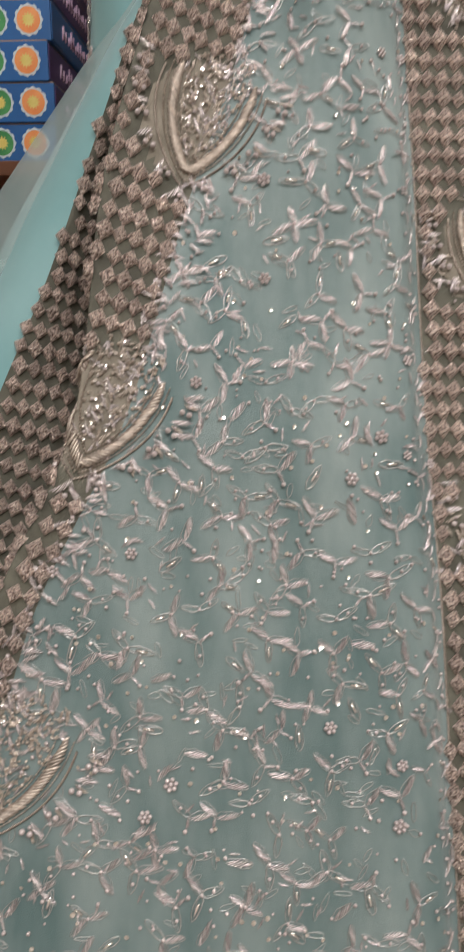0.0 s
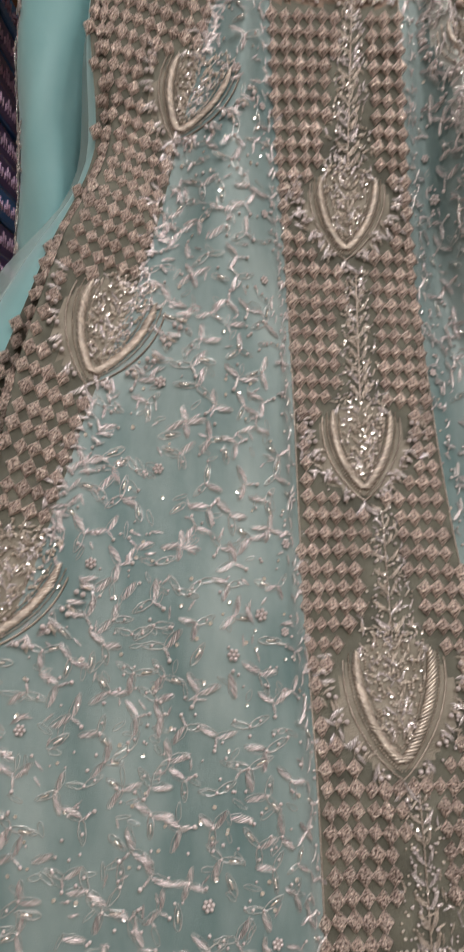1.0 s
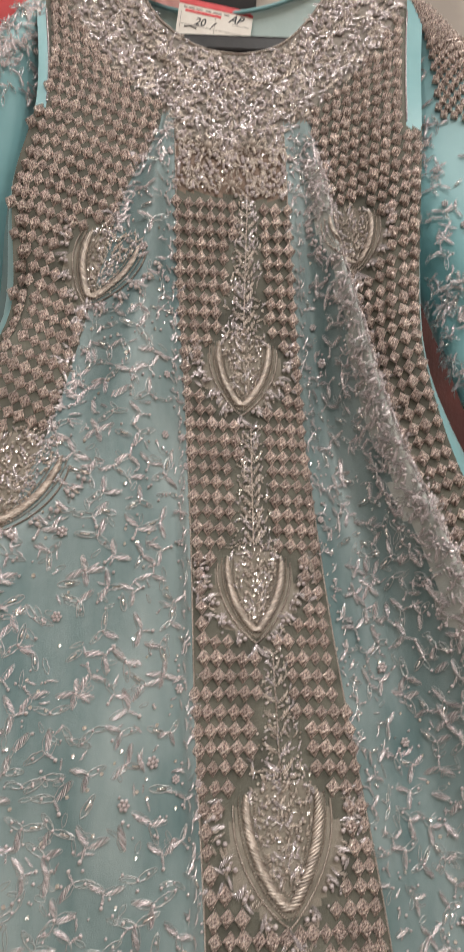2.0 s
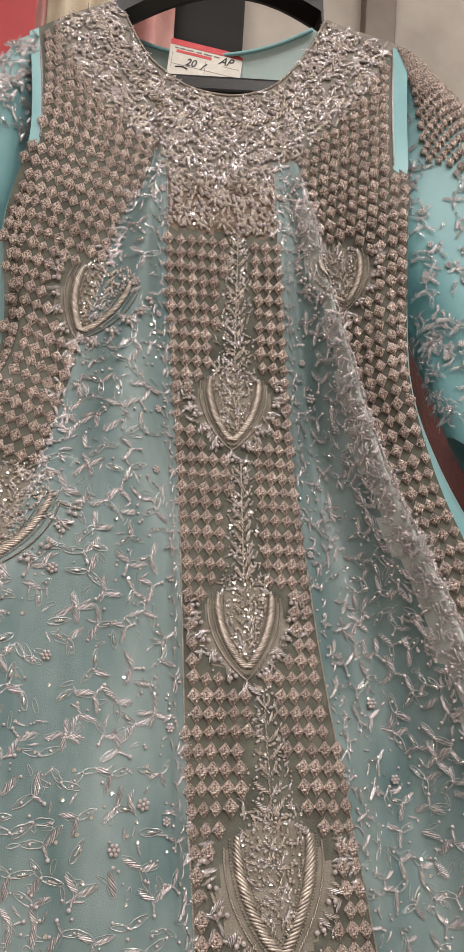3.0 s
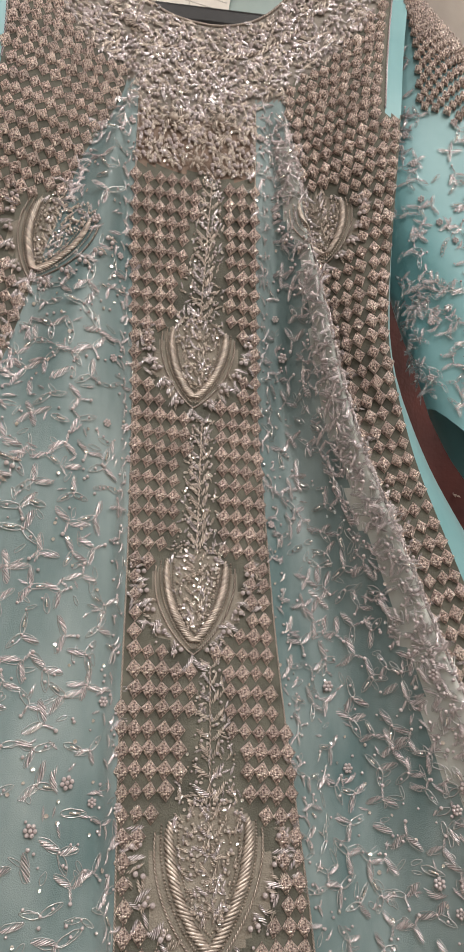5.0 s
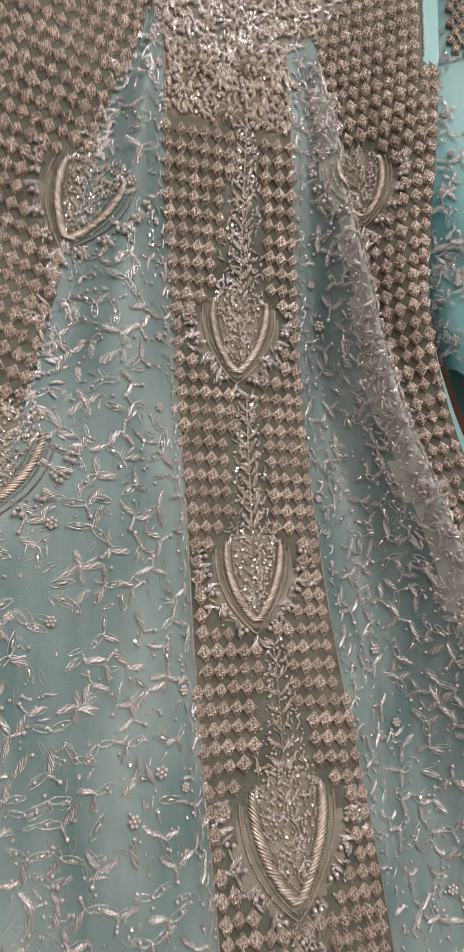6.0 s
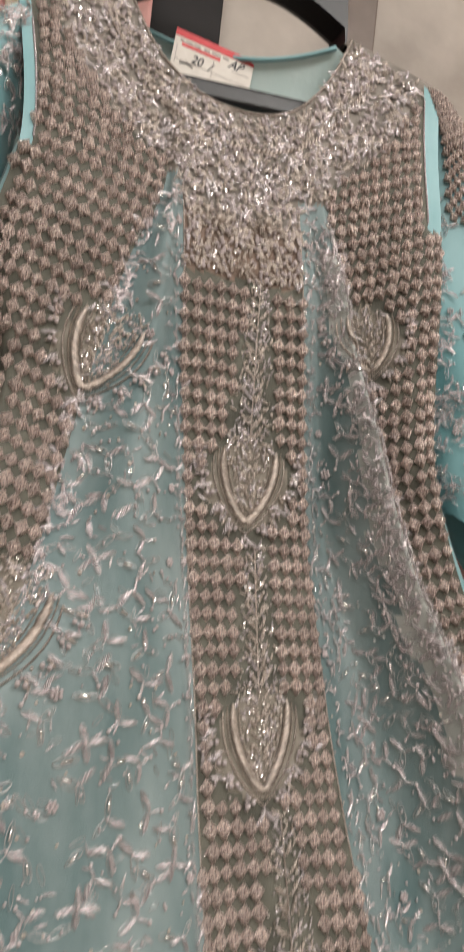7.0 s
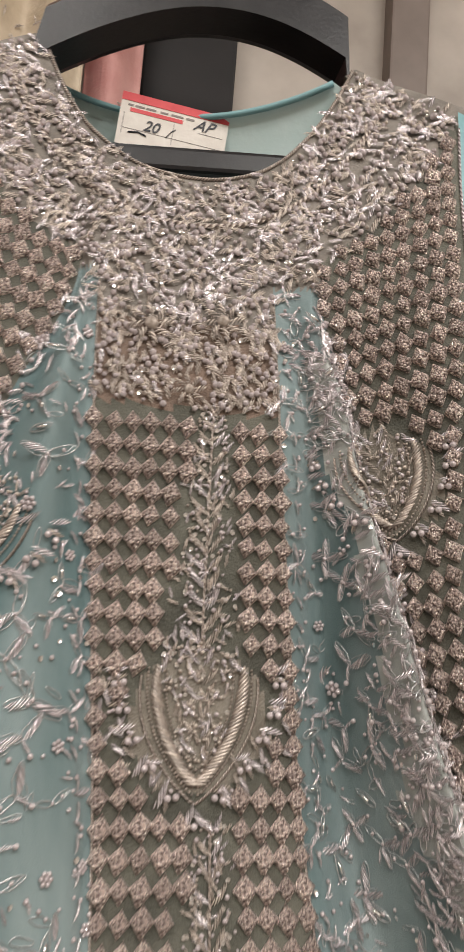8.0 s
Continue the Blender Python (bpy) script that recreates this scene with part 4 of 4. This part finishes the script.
def rosette(x, z, size):
    h = Heap()
    for k in range(8):
        h.add(*moved(petal(8 * MM, 4.2 * MM, 2.4 * MM, 5), 45 * k, 2.6 * MM * math.cos(k * math.pi / 4), 2.6 * MM * math.sin(k * math.pi / 4)), 4)
    h.add(*bead(3.2 * MM, 0, 0, 4, 10, 0.7), 4)
    ob = part("rosette", h.mesh("rosette", THREADS), panel["rosette"], "raised thread rosette with a gold centre")
    ob.matrix_basis = stand(x, z, 10, 0.0030, size * 1.1)


for x, z, s in ROSETTES:
    rosette(x, z, s)

# armhole edges
for name, dx in (("seam_l", 0.009), ("seam_r", -0.015)):
    pts = [(float(line_x(name, z)) + dx, z) for z in np.linspace(1.445, 1.545 if dx > 0 else 1.575, 24)]
    part("strip_cord", mesh_from("strip_cord", *cord_on(pts, 0.0009, 0.0008), [SILVER]), panel["strip_l" if dx > 0 else "strip_r"])


# embroidery on the sleeves, laid over the half that faces the room
def on_sleeve(rows, i, a, outwards=0.0):
    i = min(max(i, 0), len(rows) - 1.001)
    k = int(i)
    f = i - k
    cx, cy, cz, wx, wy, tilt = [rows[k][c] * (1 - f) + rows[k + 1][c] * f for c in range(6)]
    wob = 1 + 0.05 * math.sin(3 * a + cz * 25) + 0.03 * math.sin(5 * a - cz * 40)
    dx = wx * math.cos(a) * wob
    n = Vector((math.cos(a) / wx, math.sin(a) / wy, 0)).normalized()
    return Vector((cx + dx, cy + wy * math.sin(a) * wob, cz + dx * tilt)) + n * outwards, n


def sleeve_pose(rows, i, a, turn, size=1.0, lift=0.001):
    p, n = on_sleeve(rows, i, a, lift)
    right = Vector((0, 0, 1)).cross(n) * -1
    right = (right - n * right.dot(n)).normalized()
    up = n.cross(right)
    return Matrix.Translation(p) @ Matrix((right, up, n)).transposed().to_4x4() @ pose(0, 0, 0, 0, 0, turn) @ Matrix.Scale(size, 4)


for rows, ob, cut in ((RIGHT_SLEEVE, sleeve_right, 15), (LEFT_SLEEVE, sleeve_left, 2)):
    h = Heap()
    for i in range(560):
        t, a = rnd.uniform(1, len(rows) - 2), rnd.uniform(math.pi * 0.95, math.pi * 2.05)
        if t < cut and rows is RIGHT_SLEEVE and a > math.pi * 1.25:
            continue
        if rows is LEFT_SLEEVE and t > 13 and a > math.pi * 1.2:
            continue
        h.add_kit(rnd.choice(KITS), sleeve_pose(rows, t, a, rnd.gauss(0, 40), rnd.uniform(0.58, 0.78)))
    if rows is RIGHT_SLEEVE:
        for i in range(28):
            for k in range(11):
                t = 0.8 + i * 0.55
                a = math.pi * 1.28 + k * 0.17 + (i % 2) * 0.085
                if t < cut:
                    h.add(KNOT_V, KNOT_F, 5, sleeve_pose(rows, t, a, 30, 0.8))
    else:
        for i in range(90):
            t = 6 + i * 0.33
            h.add(*petal(8 * MM, 3 * MM, 2 * MM, 5), 0, sleeve_pose(rows, t, math.pi * 1.02 + rnd.uniform(-0.1, 0.1), rnd.uniform(0, 360)))
            h.add(*bead(1.5 * MM), 1, sleeve_pose(rows, t, math.pi * 1.02 + rnd.uniform(-0.15, 0.15), 0))
    tagged(part("sleeve_beadwork", h.mesh("sleeve_beadwork", THREADS + [KNOT_MANY]), ob), kind="stuff")
# ---- hanger ----
hanger = tagged(new("clothes_hanger"), "black plastic clothes hanger with a flat lower bar", "hanger")


def hanger_edges(x):
    """Upper and lower edge of the hanger's arms, which hang a little askew."""
    u = (math.hypot(x - 0.028, 0.03) - 0.022) / 0.15
    low = 1.671 + 0.075 * (x - 0.028) - 0.088 * u ** 1.5
    high = low + 0.032
    if abs(x - NECK_X) > NECK_HALF:
        high = min(high, top_z(x) - 0.016)
        low = min(low, high - 0.014)
    return high, low


bm = bmesh.new()
up, low = [], []
for x in np.linspace(-0.166, 0.190, 61):
    a, b = hanger_edges(x)
    up.append((x, a))
    low.append((x, b))
ring_xz = up + low[::-1]
rim = []
# a flat front under a broad chamfer that catches the light from above
for y, lift in ((0.014, 0.0), (0.026, 0.013), (0.040, 0.013), (0.046, 0.006)):
    rim.append([bm.verts.new((x, y, z + (lift if i < 61 else (0.002 if lift == 0.006 else 0.0)))) for i, (x, z) in enumerate(ring_xz)])
n = len(ring_xz)
for a, b in zip(rim, rim[1:]):
    for i in range(n):
        bm.faces.new((a[i], a[(i + 1) % n], b[(i + 1) % n], b[i]))
for ringv, flip in ((rim[0], True), (rim[-1], False)):
    for i in range(60):
        q = (ringv[i], ringv[i + 1], ringv[n - 2 - i], ringv[n - 1 - i])
        bm.faces.new(q[::-1] if flip else q)
bmesh.ops.recalc_face_normals(bm, faces=bm.faces[:])
me = bpy.data.meshes.new("arms")
bm.to_mesh(me)
bm.free()
me.materials.append(BLACK)
part("frame", me, hanger)
bar = part("bar", box_mesh("bar", -0.155, 0.150, -0.007, 0.007, -0.017, 0.0, BLACK, 0.003), hanger, "flat black lower bar")
bar.matrix_basis = pose(0.008, 0.029, 1.567, 0, -6.0, 0)
part("neck", box_mesh("neck", 0.000, 0.056, 0.020, 0.042, 1.700, 1.755, BLACK, 0.006), hanger)
hook = [(0.028, 0.034, 1.72), (0.028, 0.036, 1.83)] + [(0.028 + 0.028 - 0.028 * math.cos(a), 0.038, 1.84 + 0.032 * math.sin(a)) for a in np.linspace(0, 3.9, 20)]
part("hook", mesh_from("hook", *tube(hook, 0.002, 8), [STEEL]), hanger, "bent steel hook")

# price tag behind the bar
tag = tagged(new("price_tag"), "white paper price tag with a red head behind the bar", "price tag")
tag.matrix_basis = pose(-0.003, 0.046, 1.594, 4, 4.5, 0)
part("paper", box_mesh("paper", -0.039, 0.039, 0.0, 0.0008, -0.020, 0.018, PAPER), tag)
part("red_head", box_mesh("red_head", -0.039, 0.039, -0.0004, 0.0010, 0.0126, 0.0185, RED), tag, "red printed head")
part("red_bar", box_mesh("red_bar", -0.032, 0.006, -0.0003, 0.0, 0.0050, 0.0078, RED), tag, "red printed bar")
for x0, x1 in ((-0.034, -0.030), (-0.029, -0.022), (-0.021, -0.014), (-0.011, -0.005), (-0.003, 0.006), (0.008, 0.014)):
    part("print_bar", box_mesh("print_bar", x0, x1, -0.0003, 0.0, 0.0090, 0.0104, GREYINK), tag)
for x0, x1, z0, z1 in ((-0.036, 0.036, -0.0078, -0.0074), (0.0, 0.0004, -0.012, 0.004), (0.018, 0.036, 0.0010, 0.0014), (-0.036, -0.0356, -0.012, 0.004)):
    part("rule", box_mesh("rule", x0, x1, -0.0002, 0.0, z0, z1, GREYINK), tag)


def writing(text, x, z, size, shear, parent):
    cu = bpy.data.curves.new("handwriting", "FONT")
    cu.body, cu.size, cu.shear, cu.extrude, cu.offset = text, size, shear, 0.0001, size * 0.012
    cu.materials.append(INK)
    ob = new("handwriting", cu)
    ob.parent = parent
    ob.matrix_basis = pose(x, -0.0004, z, 90, 0, 0)
    return ob


writing("AP", 0.014, 0.0032, 0.0115, 0.5, tag)
writing("20", -0.021, -0.0066, 0.0110, 0.3, tag)
part("pen_bar", mesh_from("pen_bar", *tube([(-0.004, -0.0004, -0.008), (-0.001, -0.0004, -0.003), (0.002, -0.0004, -0.0005)], 0.0004, 5), [INK]), tag)
part("pen_bar", mesh_from("pen_bar", *tube([(-0.031, -0.0004, -0.0105), (-0.024, -0.0004, -0.0090), (-0.018, -0.0004, -0.0105)], 0.0006, 5), [INK]), tag)

# ---- the shop round it ----
def structure(name, me, label):
    return tagged(new(name, me), label, name.split("_")[0], kind="structure")


structure("floor", box_mesh("floor", -2.2, 2.2, -3.2, 1.4, -0.1, 0.0, FLOOR), "beige tiled shop floor")
structure("ceiling", box_mesh("ceiling", -2.2, 2.2, -3.2, 1.4, 2.6, 2.7, PLASTER), "pale plaster shop ceiling")
structure("wall_north", box_mesh("wall_north", -2.2, 2.2, 1.3, 1.4, 0.0, 2.6, PLASTER), "plain plaster wall")
structure("wall_south", box_mesh("wall_south", -2.2, 2.2, -3.2, -3.1, 0.0, 2.6, PLASTER), "plain plaster wall")
structure("wall_west", box_mesh("wall_west", -2.2, -2.1, -3.1, 1.3, 0.0, 2.6, PLASTER), "plain plaster wall")
structure("wall_east", box_mesh("wall_east", 2.1, 2.2, -3.1, 1.3, 0.0, 2.6, PLASTER), "plain plaster wall")
for x, y, sx, sy in ((-0.30, -0.95, 0.25, 1.1), (0.85, -1.00, 0.25, 1.1)):
    lamp = tagged(new("ceiling_light"), "flat white ceiling light panel", "ceiling light", "ceiling light panels")
    part("frame", box_mesh("frame", x - sx / 2 - 0.02, x + sx / 2 + 0.02, y - sy / 2 - 0.02, y + sy / 2 + 0.02, 2.575, 2.6, PLASTER, 0.004), lamp)
    part("diffuser", box_mesh("diffuser", x - sx / 2, x + sx / 2, y - sy / 2, y + sy / 2, 2.566, 2.575, LAMPGLASS), lamp)

for x, y in DOWNLIGHTS:
    lamp = tagged(new("downlight"), "small round white ceiling downlight", "downlight", "ceiling downlights")
    part("rim", mesh_from("rim", *tube([(x, y, 2.572), (x, y, 2.6)], 0.06, 20), [PLASTER]), lamp)
    part("diffuser", mesh_from("diffuser", *tube([(x, y, 2.568), (x, y, 2.5725)], 0.045, 20), [LAMPGLASS]), lamp)

board = tagged(new("wall_board", box_mesh("wall_board", 0.075, 1.3, 0.34, 0.37, 0.0, 2.6, MARBLE, 0.002)), "beige stained wall board behind the dress", "wall board", kind="structure")
tagged(new("wall_post", box_mesh("wall_post", 0.262, 0.312, 0.315, 0.345, 0.0, 2.6, PILLAR, 0.003)), "brown grey upright post on the board", "post", kind="structure")
tagged(new("black_upright", box_mesh("black_upright", -0.034, 0.070, 0.285, 0.325, 0.0, 2.6, DARK, 0.004)), "black upright board behind the hanger", "upright", kind="structure")
tagged(new("red_board", box_mesh("red_board", -0.75, -0.222, 0.34, 0.36, 1.62, 2.5, REDPANEL, 0.003)), "bright red painted board", "board", kind="structure")
# hanging rail that carries the garments
rail = tagged(new("clothes_rail"), "steel rail on which the garments hang", "clothes rail")
part("rod", mesh_from("rod", *tube([(-1.2, 0.038, 1.866), (1.2, 0.038, 1.866)], 0.012, 12), [STEEL]), rail)
for x in (-1.19, 1.19):
    part("post", mesh_from("post", *tube([(x, 0.038, 0.0), (x, 0.038, 1.866)], 0.015, 12), [STEEL]), rail)


def hung_cloth(name, x0, x1, y, z0, z1, mat, label, folds=3.0, sag=0.0, beads=None):
    rows = []
    for z in np.linspace(z0, z1, 26):
        f = (z - z0) / (z1 - z0)
        row = []
        for u in np.linspace(0, 1, 40):
            x = x0 + (x1 - x0) * (u + 0.04 * math.sin(f * 5))
            row.append((x, y + 0.014 * math.sin(u * folds * 6.28 + 2 * f) * (1.2 - 0.5 * f), z - sag * (2 * u - 1) ** 2 * f))
        rows.append(row)
    thing = tagged(new(name), label, "garment")
    ob = sheet("cloth", rows, mat, thing, "", 0.003)
    if beads:
        h = Heap()
        r2 = random.Random(3)
        for i in range(beads):
            p = r2.choice(r2.choice(rows))
            h.add(*petal(r2.uniform(6, 12) * MM, 3 * MM, 2 * MM, 5), 0, Matrix.Translation((p[0] + r2.uniform(-0.004, 0.004), p[1] - 0.004, p[2])) @ pose(0, 0, 0, 90, 0, 0) @ pose(0, 0, 0, 0, 0, r2.uniform(0, 360)))
        tagged(part("beadwork", h.mesh("beadwork", [GOLD]), thing), kind="stuff")
    return thing


hung_cloth("pink_garment", -0.206, -0.180, 0.20, 0.5, 1.98, PINK, "salmon pink satin garment hanging behind the dress", 1)
hung_cloth("pink_garment", -0.085, -0.030, 0.22, 0.5, 1.95, PINK, "salmon pink garment with gold beads behind the hanger", 1, 0, 60)
hung_cloth("cream_garment", -0.185, -0.080, 0.17, 0.5, 1.86, CREAM, "cream gold beaded garment hanging behind the dress", 2, 0.02, 420)
hung_cloth("maroon_garment", 0.24, 0.62, 0.17, 0.0, 1.42, MAROON, "dark maroon velvet garment with gold beads", 3, 0.03, 120)


# ---- boxes on the shelf ----
shelf = tagged(new("shelf_unit"), "dark red wooden shelf holding stacked boxes", "shelf")
for z in (1.158, 0.62):
    part("board", box_mesh("board", -1.25, -0.40, 0.44, 0.95, z, z + 0.02, WOOD, 0.002), shelf)
for x in (-1.25, -0.42):
    part("side", box_mesh("side", x, x + 0.02, 0.95, 0.97, 0.0, 2.3, WOOD, 0.002), shelf)
part("back", box_mesh("back", -1.25, -0.40, 0.97, 0.98, 0.0, 2.3, WOOD), shelf)


def badge(x, z, r, rim, fill, parent):
    h = Heap()
    for rr, y, slot, teeth in ((r, -0.0006, 0, 0.06), (r * 0.84, -0.0010, 1, 0.0), (r * 0.4, -0.0013, 2, 0.25)):
        n = 40
        V = [(x, y, z)] + [(x + rr * (1 + teeth * math.cos(a * 12)) * math.cos(a), y, z + rr * (1 + teeth * math.cos(a * 12)) * math.sin(a)) for a in np.linspace(0, 2 * math.pi, n, endpoint=False)]
        h.add(V, [(0, 1 + (k + 1) % n, 1 + k) for k in range(n)], slot)
    part("badge", h.mesh("badge", [rim, fill, YELLOW], False), parent, "round scalloped badge")


def carton(front_mat, side_mat, label):
    ob = tagged(new("carton"), label, "box", "cartons stacked on the shelf")
    w, d, hgt = 0.19, 0.30, 0.0495
    part("body", box_mesh("body", -w, 0, 0, d, 0, hgt, front_mat, 0.0015), ob)
    part("side_print", box_mesh("side_print", 0.0002, 0.0012, 0.003, d - 0.003, 0.003, hgt - 0.003, side_mat), ob)
    part("flap", box_mesh("flap", -w + 0.002, -0.001, 0.001, d - 0.001, hgt - 0.0004, hgt + 0.0012, CARD), ob)
    badge(-0.030, 0.025, 0.0195, PALE, ORANGE, ob)
    badge(-0.078, 0.025, 0.0195, PALE, GREEN, ob)
    rr = random.Random(9)
    y = 0.05
    while y < 0.25:
        hh = rr.uniform(0.008, 0.02)
        V, F = tube([(0.0016, y, 0.016), (0.0016, y + 0.004, 0.020 + hh), (0.0016, y + 0.009, 0.019)], 0.0024, 5, 0.5)
        part("print_bar", mesh_from("print_bar", V, F, [LILAC]), ob)
        y += rr.uniform(0.010, 0.016)
    return ob


kinds = [carton(BLUE, PURPLE, "blue carton with badges and a purple end"), carton(BLUE, BLUE, "blue carton with badges and a blue end")]
order = [0, 0, 0, 1, 0, 0, 0, 0, 0, 1]
first = {}
for i, k in enumerate(order):
    m = pose(-0.416 + 0.003 * math.sin(i * 2.3), 0.452 + 0.004 * math.cos(i * 1.7), 1.1785 + i * 0.0512, 0, 0, 1.2 * math.sin(i * 3.1))
    if k in first:
        copy_thing(kinds[k], m)
    else:
        kinds[k].matrix_basis = m
        first[k] = True
    copy_thing(kinds[k], m @ pose(-0.20, 0.006, 0))
